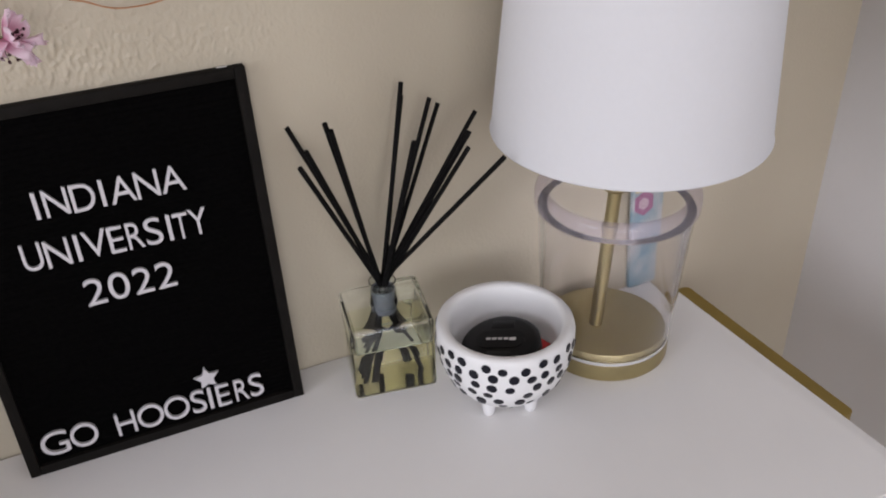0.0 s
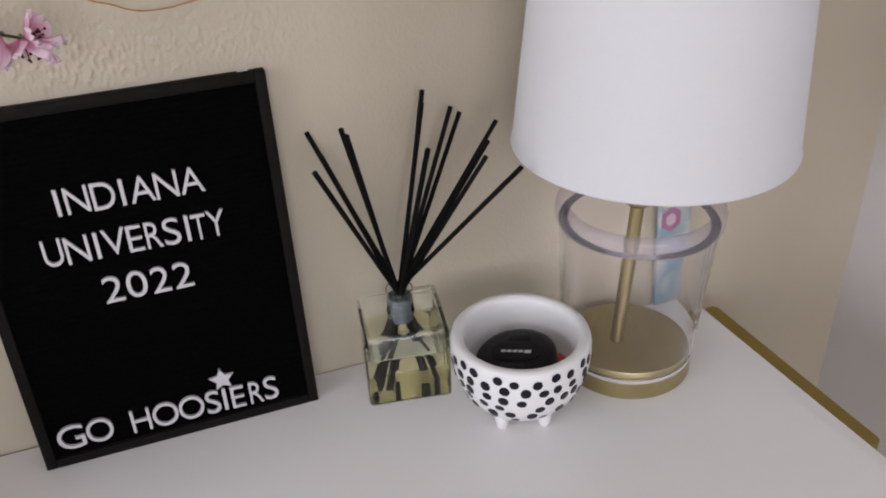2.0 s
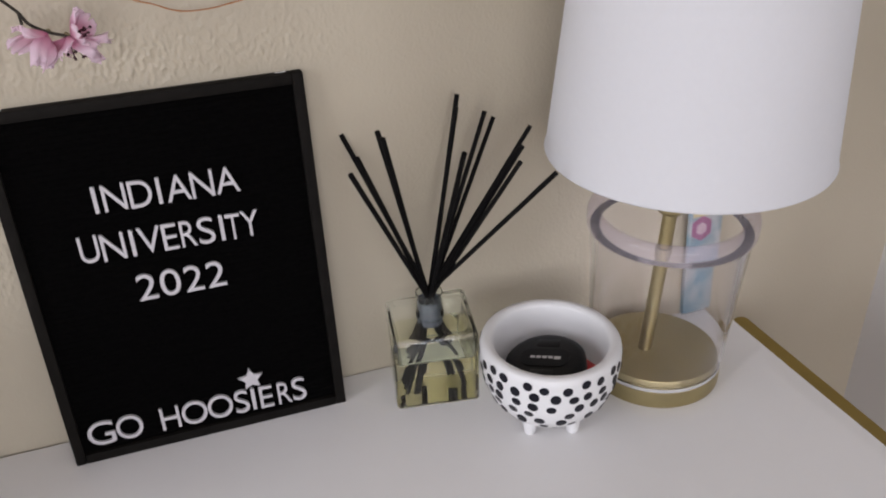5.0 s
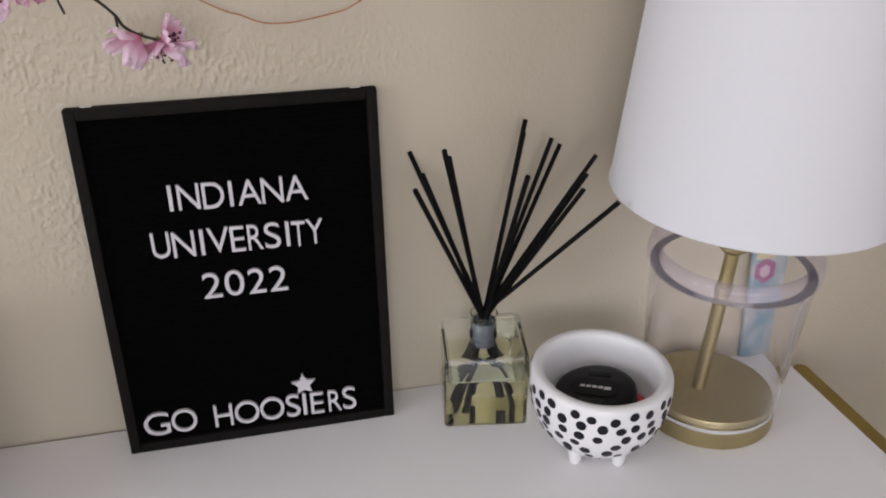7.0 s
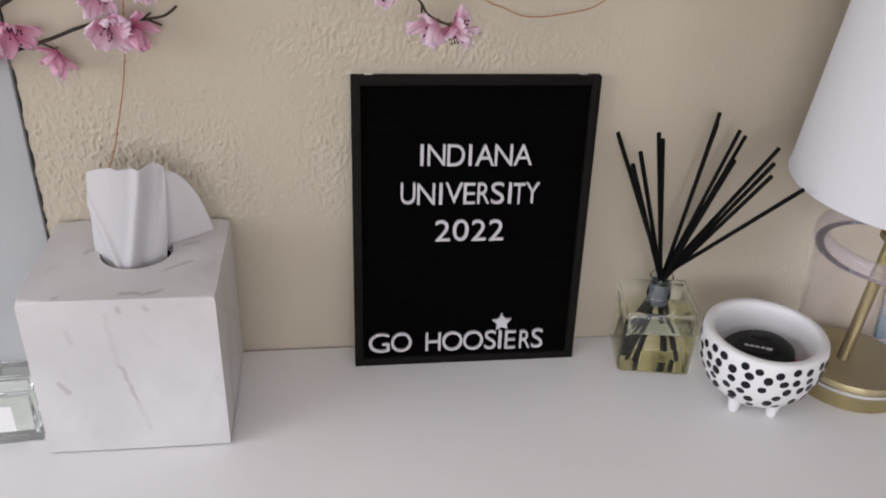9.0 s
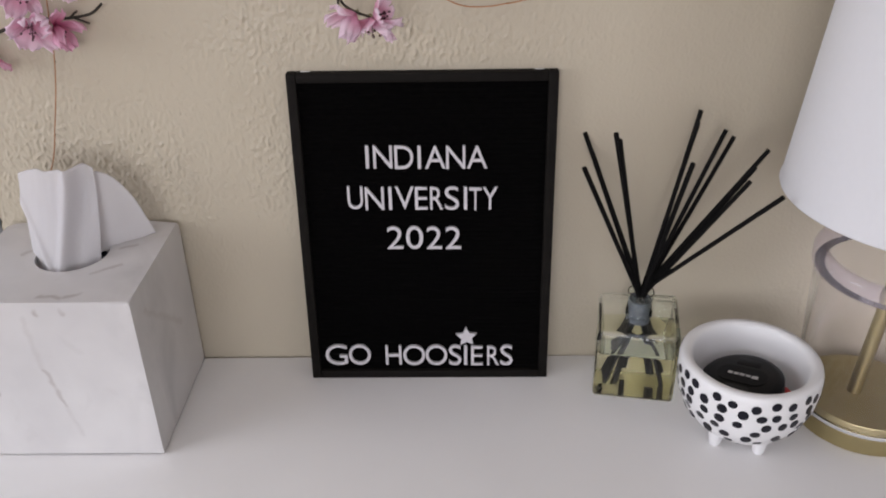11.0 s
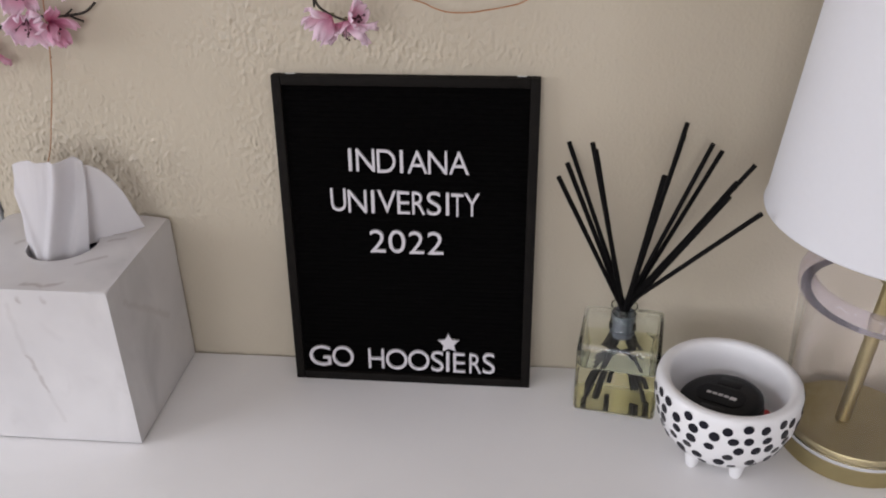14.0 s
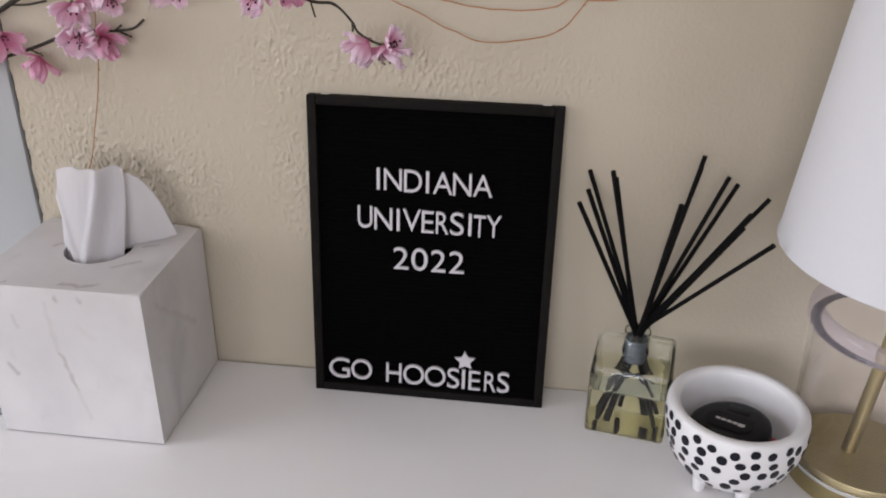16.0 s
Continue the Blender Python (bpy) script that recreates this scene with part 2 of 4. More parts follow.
def petal_material(name, heart, tip):
    """Silk petal, deeper pink at its heart and paler at its tip, with a fine uneven dye."""
    m = material(name, tip, 0.7, spec=0.2, bump=0.2, bump_scale=350)
    n, l = m.node_tree.nodes, m.node_tree.links
    tone = n.new("ShaderNodeAttribute")
    tone.attribute_name = "tone"
    tc = n.new("ShaderNodeTexCoord")
    t = n.new("ShaderNodeTexNoise")
    t.inputs["Scale"].default_value = 90
    l.new(tc.outputs["Object"], t.inputs["Vector"])
    add = n.new("ShaderNodeMath")
    add.operation = "MULTIPLY_ADD"
    add.inputs[1].default_value = 0.5
    l.new(t.outputs[0], add.inputs[0])
    l.new(tone.outputs["Fac"], add.inputs[2])
    r = n.new("ShaderNodeValToRGB")
    r.color_ramp.elements[0].position, r.color_ramp.elements[1].position = 0.25, 1.0
    r.color_ramp.elements[0].color, r.color_ramp.elements[1].color = (*heart, 1), (*tip, 1)
    l.new(add.outputs[0], r.inputs[0])
    l.new(r.outputs[0], n["Principled BSDF"].inputs["Base Color"])
    trans = n.new("ShaderNodeBsdfTranslucent")
    l.new(r.outputs[0], trans.inputs[0])
    mix = n.new("ShaderNodeMixShader")
    mix.inputs[0].default_value = 0.5
    l.new(n["Principled BSDF"].outputs[0], mix.inputs[1])
    l.new(trans.outputs[0], mix.inputs[2])
    l.new(mix.outputs[0], n["Material Output"].inputs[0])
    return m


M_WALL = wall_paint()
M_SIDE = material("pale_side_wall_paint", (0.58, 0.565, 0.56), 0.7, grain=0.03, scale=6, bump=0.3, bump_scale=220)
M_TRIM = material("white_gloss_trim_paint", (0.42, 0.43, 0.43), 0.4, grain=0.03, scale=8, bump=0.1, bump_scale=90)
M_ROOM = material("white_room_paint", (0.75, 0.73, 0.70), 0.8, grain=0.03, scale=3)
M_FLOOR = material("oak_floor", (0.34, 0.24, 0.15), 0.45, grain=0.3, scale=12)
M_CRACK = material("dark_gap", (0.05, 0.045, 0.04), 0.9)
M_DESK = material("white_lacquer", (0.80, 0.782, 0.77), 0.32, spec=0.45, grain=0.025, scale=9, bump=0.04, bump_scale=60)
M_BRASS = material("brushed_brass", (0.46, 0.385, 0.205), 0.40, metal=1.0, grain=0.12, scale=30, bump=0.05, bump_scale=300)
M_PLATE = material("dull_brass_plate", (0.43, 0.365, 0.20), 0.45, metal=0.9, grain=0.12, scale=22, bump=0.05, bump_scale=300)
M_GOLD = material("painted_gold_metal", (0.30, 0.21, 0.055), 0.42, metal=0.55, grain=0.12, scale=25)
M_BLACK = material("matt_black_frame_paint", (0.0100, 0.0086, 0.0075), 0.65, spec=0.08, grain=0.3, scale=60, bump=0.2, bump_scale=400)
M_FELT = material("black_felt", (0.0030, 0.0028, 0.0028), 0.95, spec=0.0, grain=0.4, scale=300, bump=0.4, bump_scale=900)
M_LETTER = material("white_plastic_letter", (0.57, 0.545, 0.565), 0.45, grain=0.03, scale=120)
M_STAPLE = material("bright_staple", (0.75, 0.73, 0.7), 0.35, metal=0.6)
M_SHADE = thin_white("white_linen_shade", (0.77, 0.77, 0.795), 0.14, 220, 0.08, 900)
M_ACRYLIC = glass("clear_acrylic", (0.975, 0.965, 0.98), 0.01, 1.35)
M_RIM = cast_edge("lavender_acrylic_edge", (0.955, 0.93, 0.965), (0.82, 0.77, 0.85), 0.13)
M_FOOT_SHINE = material("reflection_white_acrylic", (0.85, 0.84, 0.85), 0.25, transmission=0.4)
M_BOTTLE = glass("clear_glass", (0.935, 0.975, 0.93), 0.0, 1.48)
M_OIL = glass("pale_yellow_oil", (0.93, 0.915, 0.70), 0.0, 0.945)
M_AIR = glass("air_in_bottle", (1.0, 1.0, 1.0), 0.0, 0.676)
M_SCENT = glass("faint_green_perfume", (0.975, 0.99, 0.96), 0.0, 0.91)
M_REED = material("black_reed", (0.006, 0.0055, 0.0055), 0.7, spec=0.1, grain=0.4, scale=200, bump=0.5, bump_scale=700)
M_BOWL = material("white_glazed_ceramic", (0.81, 0.80, 0.80), 0.32, grain=0.03, scale=30, bump=0.06, bump_scale=90)
M_DOT = material("black_glaze_dot", (0.006, 0.006, 0.012), 0.35, spec=0.3)
M_CAP = material("black_plastic_cap", (0.005, 0.005, 0.006), 0.42, spec=0.3, bump=0.2, bump_scale=600)
M_CAPTOP = material("black_textured_plastic", (0.006, 0.006, 0.007), 0.55, spec=0.25, bump=0.3, bump_scale=900)
M_GREY = material("pale_grey_print", (0.62, 0.60, 0.60), 0.5)
M_RED = material("red_plastic", (0.55, 0.03, 0.03), 0.4)
M_MARBLE = marble()
M_TISSUE = thin_white("white_tissue_paper", (0.80, 0.785, 0.795), 0.5, 50, 0.12, 500)
M_BOX_SHADOW = material("box_inside_shadow", (0.03, 0.03, 0.05), 0.9)
M_PETAL = petal_material("pink_silk_petal", (0.68, 0.19, 0.36), (0.90, 0.61, 0.74))
M_PALE = petal_material("pale_pink_silk_petal", (0.76, 0.32, 0.49), (0.94, 0.79, 0.87))
M_TWIG = material("dark_brown_twig", (0.035, 0.028, 0.02), 0.8, grain=0.4, scale=90, bump=0.6, bump_scale=500)
M_STAMEN = material("dark_stamen", (0.05, 0.012, 0.02), 0.7)
M_CALYX = two_tone("olive_calyx", (0.12, 0.11, 0.05), (0.22, 0.17, 0.09), 80)
M_COPPER = material("copper_wire", (0.40, 0.17, 0.07), 0.4, metal=0.6)
M_LABEL = material("white_paper_label", (0.82, 0.82, 0.80), 0.7)
M_COLLAR = material("grey_blue_plastic", (0.075, 0.08, 0.095), 0.35, grain=0.2, scale=120)
M_SILVER = material("silver_cap_metal", (0.72, 0.72, 0.74), 0.25, metal=1.0)
M_PACK = two_tone("blue_white_printed_film", (0.20, 0.31, 0.37), (0.47, 0.47, 0.47), 34, 0.35)
M_PURPLE = material("purple_print", (0.36, 0.16, 0.26), 0.4)
M_LILAC = material("lilac_print", (0.56, 0.42, 0.47), 0.4)
M_YELLOW = material("yellow_print", (0.60, 0.52, 0.32), 0.4)


CLEAR = (M_ACRYLIC, M_RIM, M_BOTTLE, M_OIL, M_AIR, M_SCENT)


# ---------------------------------------------------------------- mesh helpers
def smooth(me, angle=40):
    for p in me.polygons:
        p.use_smooth = True
    me.set_sharp_from_angle(angle=radians(angle))


def part(name, bm, mat, parent=None, label="", angle=40):
    bmesh.ops.recalc_face_normals(bm, faces=bm.faces)
    me = bpy.data.meshes.new(name)
    bm.to_mesh(me)
    bm.free()
    me.materials.append(mat)
    smooth(me, angle)
    ob = new(name, me)
    if parent:
        ob.parent = parent
    if label:
        ob["label"] = label
    if mat in CLEAR:
        ob.visible_shadow = False
    return ob


def thing(name, m, label, category, group=""):
    ob = new(name)
    ob.empty_display_size = 0.02
    ob.matrix_world = m
    return tagged(ob, label, category, group)


def box(bm, x0, x1, y0, y1, z0, z1, bevel=0.0, seg=2):
    r = bmesh.ops.create_cube(bm, size=1)
    for v in r["verts"]:
        v.co = Vector(((x0 + x1) / 2 + v.co.x * (x1 - x0), (y0 + y1) / 2 + v.co.y * (y1 - y0), (z0 + z1) / 2 + v.co.z * (z1 - z0)))
    if bevel:
        edges = list({e for v in r["verts"] for e in v.link_edges})
        bmesh.ops.bevel(bm, geom=edges, offset=bevel, segments=seg, profile=0.5, affect="EDGES")
    return bm


def boxed(*args, **kw):
    return box(bmesh.new(), *args, **kw)


def lathe(profile, steps=64, closed=False):
    """A solid of revolution from (radius, height) pairs; closed joins the last pair to the first."""
    bm = bmesh.new()
    rings = []
    for r, z in profile:
        if r < 1e-6:
            rings.append([bm.verts.new((0, 0, z))])
        else:
            rings.append([bm.verts.new((r * math.cos(2 * math.pi * k / steps), r * math.sin(2 * math.pi * k / steps), z)) for k in range(steps)])
    pairs = list(zip(rings, rings[1:])) + ([(rings[-1], rings[0])] if closed else [])
    for a, b in pairs:
        for k in range(steps):
            j = (k + 1) % steps
            if len(a) == 1 and len(b) == 1:
                continue
            if len(a) == 1:
                bm.faces.new((a[0], b[j], b[k]))
            elif len(b) == 1:
                bm.faces.new((a[k], a[j], b[0]))
            else:
                bm.faces.new((a[k], a[j], b[j], b[k]))
    return bm


def tube(bm, points, radii, sides=8):
    """A bent round rod through the points, with a radius at each, closed at both ends."""
    pts = [Vector(p) for p in points]
    if not isinstance(radii, (list, tuple)):
        radii = [radii] * len(pts)
    rings = []
    for k, p in enumerate(pts):
        d = (pts[min(k + 1, len(pts) - 1)] - pts[max(k - 1, 0)]).normalized()
        up = Vector((0, 1, 0)) if abs(d.y) < 0.9 else Vector((1, 0, 0))
        a = d.cross(up).normalized()
        b = d.cross(a)
        rings.append([bm.verts.new(p + radii[k] * (math.cos(2 * math.pi * s / sides) * a + math.sin(2 * math.pi * s / sides) * b)) for s in range(sides)])
    for r0, r1 in zip(rings, rings[1:]):
        for s in range(sides):
            bm.faces.new((r0[s], r0[(s + 1) % sides], r1[(s + 1) % sides], r1[s]))
    bm.faces.new(rings[0])
    bm.faces.new(rings[-1][::-1])
    return bm


def curve_points(points, steps=8):
    """Catmull-Rom through the points."""
    p = [Vector(q) for q in points]
    p = [2 * p[0] - p[1], *p, 2 * p[-1] - p[-2]]
    out = []
    for k in range(1, len(p) - 2):
        for s in range(steps):
            t = s / steps
            out.append(0.5 * (2 * p[k] + (p[k + 1] - p[k - 1]) * t + (2 * p[k - 1] - 5 * p[k] + 4 * p[k + 1] - p[k + 2]) * t * t
                              + (3 * p[k] - p[k - 1] - 3 * p[k + 1] + p[k + 2]) * t ** 3))
    out.append(p[-2])
    return out


def plate(outline, z0, z1):
    """A flat piece with the outline in x and y and flat top and bottom."""
    bm = bmesh.new()
    low = [bm.verts.new((x, y, z0)) for x, y in outline]
    top = [bm.verts.new((x, y, z1)) for x, y in outline]
    bm.faces.new(low[::-1])
    bm.faces.new(top)
    for k in range(len(outline)):
        j = (k + 1) % len(outline)
        bm.faces.new((low[k], low[j], top[j], top[k]))
    return bm


def rounded(x0, x1, y0, y1, r, seg=8):
    pts = []
    for cx, cy, a in ((x1 - r, y0 + r, -90), (x1 - r, y1 - r, 0), (x0 + r, y1 - r, 90), (x0 + r, y0 + r, 180)):
        for s in range(seg + 1):
            w = radians(a + 90 * s / seg)
            pts.append((cx + r * math.cos(w), cy + r * math.sin(w)))
    return pts


# ---------------------------------------------------------------- the room
DESK_Z = 0.75
TRIM_X = -0.284
SIDE_X = 0.880
LEFT_X, BACK_Y, TOP_Z = -1.95, -2.9, 2.5


def structure(name, bm, mat, label, category="wall", angle=30):
    ob = part(name, bm, mat, angle=angle)
    return tagged(ob, label, category, kind="structure")


def bow(x, z=DESK_Z):
    """The old wall falls back a little towards its end, less so low down."""
    u = min(1.0, max(0.0, (x - 0.29) / 0.17))
    v = min(1.0, max(0.0, (z - DESK_Z) / 0.2))
    w = min(1.0, max(0.0, (x - 0.66) / 0.18))
    w = w * w * (3 - 2 * w)
    return ((-0.014 + 0.039 * v * v * (3 - 2 * v)) * (1 - w) + 0.008 * w) * u * u * (3 - 2 * u)


ROUGH = ((-0.25, 0.98, 0.09, 0.085, 1.0), (-0.14, 0.945, 0.10, 0.06, 0.9), (-0.018, 1.00, 0.028, 0.09, 0.8), (0.09, 1.078, 0.15, 0.022, 0.9), (0.03, 1.11, 0.11, 0.03, 0.28), (-0.06, 1.075, 0.04, 0.035, 0.18))


def plaster(x, z):
    """Height of the trowelled plaster at a place on the wall: lumps in patches, nearly smooth between them."""
    p = Vector((x, 0.3, z))
    amount = 0.07
    for cx, cz, rx, rz, k in ROUGH:
        amount += k * math.exp(-((x - cx) / rx) ** 2 - ((z - cz) / rz) ** 2)
    amount = min(1.0, amount) * (0.75 + 0.5 * noise.noise(p * 14))
    q = Vector((x * 330, 0.0, z * 190))
    warp = Vector((noise.noise(p * 90), 0, noise.noise(p * 90 + Vector((9, 0, 0)))))
    q += 0.5 * warp
    lumps = noise.noise(q) + 0.55 * noise.noise(q * 1.9 + Vector((5, 1, 2))) + 0.5 * noise.noise(q * 0.5 + Vector((1, 8, 2)))
    lumps = lumps + 0.8 * max(0.0, lumps) ** 2
    return 0.00105 * max(0.0, amount) * lumps + 0.0006 * noise.noise(p * 11)


def wall_north():
    bm = bmesh.new()
    step = 0.00095
    x0, x1, z0, z1 = TRIM_X + 0.0016, 0.50, DESK_Z - 0.01, 1.22
    nx, nz = int((x1 - x0) / step), int((z1 - z0) / step)
    grid = []
    for j in range(nz + 1):
        row = []
        for k in range(nx + 1):
            x, z = x0 + (x1 - x0) * k / nx, z0 + (z1 - z0) * j / nz
            if k == 0:
                x += 0.0022 * noise.noise(Vector((0, 7, z * 55))) + 0.0012 * noise.noise(Vector((4, 7, z * 160)))
            y = bow(x, z) - (0.0 if k in (nx, 0) or j in (0, nz) else plaster(x, z))
            row.append(bm.verts.new((x, y, z)))
        grid.append(row)
    for a, b in zip(grid, grid[1:]):
        for k in range(nx):
            bm.faces.new((a[k], a[k + 1], b[k + 1], b[k]))

    def flat(xa, xb, heights):
        n = max(1, int((xb - xa) / 0.02))
        xs = [xa + (xb - xa) * k / n for k in range(n + 1)]
        lines = [[bm.verts.new((x, bow(x, z), z)) for x in xs] for z in heights]
        for a, b in zip(lines, lines[1:]):
            for k in range(n):
                bm.faces.new((a[k], a[k + 1], b[k + 1], b[k]))

    flat(x1, SIDE_X, [0, z0] + [DESK_Z + 0.02 * k for k in range(11)] + [z1, TOP_Z])
    flat(x0, x1, [0, z0])
    flat(x0, x1, [z1, TOP_Z])
    box(bm, x0, SIDE_X, 0.032, 0.12, 0, TOP_Z)
    return structure("wall_north", bm, M_WALL, "cream painted wall of rough trowelled plaster behind the desk", angle=60)


wall_north()
structure("casing_gap", boxed(TRIM_X - 0.001, TRIM_X + 0.006, 0.003, 0.0038, 0, TOP_Z), M_CRACK, "dark gap between white casing and plaster wall", "gap")
structure("trim", boxed(-0.42, TRIM_X - 0.001, -0.0025, 0.12, 0, TOP_Z, bevel=0.0015), M_TRIM, "smooth white painted casing board beside the plaster wall", "trim")
structure("wall_northwest", boxed(LEFT_X, -0.42, 0.0, 0.12, 0, TOP_Z), M_TRIM, "plain white wall beyond the casing")
structure("wall_east", boxed(SIDE_X, SIDE_X + 0.1, BACK_Y, 0.12, 0, TOP_Z), M_SIDE, "pale painted side wall beyond the desk end")
structure("floor", boxed(LEFT_X, SIDE_X, BACK_Y, 0, -0.05, 0), M_FLOOR, "brown wooden floor of the room", "floor")
structure("ceiling", boxed(LEFT_X, SIDE_X, BACK_Y, 0.12, TOP_Z, TOP_Z + 0.1), M_ROOM, "plain white ceiling of the room", "ceiling")


def wall_west():
    bm = bmesh.new()
    a, b = LEFT_X - 0.12, LEFT_X
    box(bm, a, b, BACK_Y, WIN_Y0, 0, TOP_Z)
    box(bm, a, b, WIN_Y1, 0.12, 0, TOP_Z)
    box(bm, a, b, WIN_Y0, WIN_Y1, 0, WIN_Z0)
    box(bm, a, b, WIN_Y0, WIN_Y1, WIN_Z1, TOP_Z)
    return structure("wall_west", bm, M_ROOM, "plain white wall with the window opening")


wall_west()


# unseen wall; its opening is made up to house the added fill light
def wall_south():
    bm = bmesh.new()
    a, b = BACK_Y - 0.1, BACK_Y
    box(bm, LEFT_X, FILL_X0, a, b, 0, TOP_Z)
    box(bm, FILL_X1, SIDE_X, a, b, 0, TOP_Z)
    box(bm, FILL_X0, FILL_X1, a, b, 0, WIN_Z0)
    box(bm, FILL_X0, FILL_X1, a, b, WIN_Z1, TOP_Z)
    return structure("wall_south", bm, M_ROOM, "plain white unseen wall with an opening added for the fill light")


wall_south()

# ---------------------------------------------------------------- the desk
DESK_X0, DESK_X1, DESK_Y0 = -0.60, 0.636, -0.345


def splay(y):
    """The ends of the top run out a little towards the front."""
    return 0.042 * (-0.052 - y)


def desk():
    d = thing("desk", pose(0, 0, 0), "narrow white lacquered desk with gold metal ends against the wall", "desk")
    front = [(x, y) for x, y in rounded(DESK_X0, DESK_X1, DESK_Y0, 0.0, 0.02) if y < -0.03]
    left, right = [(x - splay(y), y) for x, y in front if x < 0], [(x + splay(y), y) for x, y in front if x > 0]
    back = [(x, bow(x) - 0.0012) for x in [DESK_X1 - 0.0025 - 0.03 * k for k in range(13)]] + [(DESK_X0, -0.0045)]
    bm = plate(right + back + left, DESK_Z - 0.03, DESK_Z)
    edges = [e for e in bm.edges if abs(e.verts[0].co.z - e.verts[1].co.z) < 1e-6 and min(v.co.y for v in e.verts) < -0.02]
    bmesh.ops.bevel(bm, geom=edges, offset=0.0025, segments=3, profile=0.5, affect="EDGES")
    part("desktop", bm, M_DESK, d)
    for x0, x1 in ((DESK_X1 + 0.0005, DESK_X1 + 0.0155), (DESK_X0 - 0.0155, DESK_X0 - 0.0005)):
        bar = part("end_bar", plate([(x + splay(y) * (1 if x0 > 0 else -1), y) for x, y in rounded(x0, x1, -0.266, -0.048, 0.006)], DESK_Z - 0.016, DESK_Z - 0.003), M_GOLD, d, "gold metal bar along the desk end")
        for y in (-0.24, -0.08):
            part("leg", boxed(x0 + 0.002, x1 - 0.002, y - 0.01, y + 0.01, 0, DESK_Z - 0.016), M_GOLD, d)
    return d


desk()


# ---------------------------------------------------------------- letter board
BOARD_W, BOARD_H, BOARD_T = 0.2314, 0.304, 0.013
LEAN = math.degrees(math.atan2(0.0265, 0.3030))
LETTERS = """I 69.1 229.1 3.6 20.9;N 82.8 229.0 16.7 20.9;D 101.5 228.5 16.6 21.4;I 115.1 228.4 3.5 20.8;A 129.2 228.3 18.0 20.8;N 147.2 228.1 17.0 21.3;A 166.1 228.1 17.9 20.7
U 56.4 190.8 14.0 21.8;N 73.8 189.8 17.1 21.8;I 88.0 189.8 3.6 21.8;V 100.9 190.2 17.0 21.7;E 115.9 189.7 11.3 21.7;R 129.7 189.6 11.8 21.7;S 143.5 189.6 12.8 22.4;I 155.7 189.5 3.6 21.6;T 164.6 188.7 11.2 21.6;Y 177.8 189.2 13.7 21.6
2 90.9 151.1 14.8 22.3;0 108.8 151.2 15.7 22.6;2 126.9 150.8 14.1 22.3;2 144.4 150.7 14.6 22.3
G 28.6 25.9 21.6 22.6;O 51.4 25.9 21.5 22.6;H 84.6 25.2 15.7 21.6;O 104.8 25.1 21.3 22.6;O 126.6 25.1 21.2 22.6;S 145.0 24.9 12.2 22.6;I 155.2 24.9 3.9 21.9;E 166.3 24.2 11.6 21.6;R 182.1 23.9 11.6 21.6;S 195.2 24.6 12.1 22.9"""
glyphs = {}


def glyph(ch):
    """A raised rounded letter in a unit box, from the built-in font."""
    if ch not in glyphs:
        cu = bpy.data.curves.new("letter", "FONT")
        cu.body, cu.size, cu.extrude, cu.bevel_depth, cu.bevel_resolution, cu.offset, cu.resolution_u = ch, 1.0, 0.03, 0.010, 2, -0.013, 6
        ob = bpy.data.objects.new("letter", cu)
        scene.collection.objects.link(ob)
        bpy.context.view_layer.update()
        me = bpy.data.meshes.new_from_object(ob.evaluated_get(bpy.context.evaluated_depsgraph_get()))
        bpy.data.objects.remove(ob)
        co = np.array([v.co for v in me.vertices])
        lo, hi = co.min(0), co.max(0)
        for v in me.vertices:
            v.co = Vector(((v.co.x - lo[0]) / (hi[0] - lo[0]) - 0.5, (v.co.y - lo[1]) / (hi[1] - lo[1]) - 0.5, (v.co.z - lo[2]) / (hi[2] - lo[2])))
        me.materials.clear()
        me.materials.append(M_LETTER)
        glyphs[ch] = me
    return glyphs[ch]


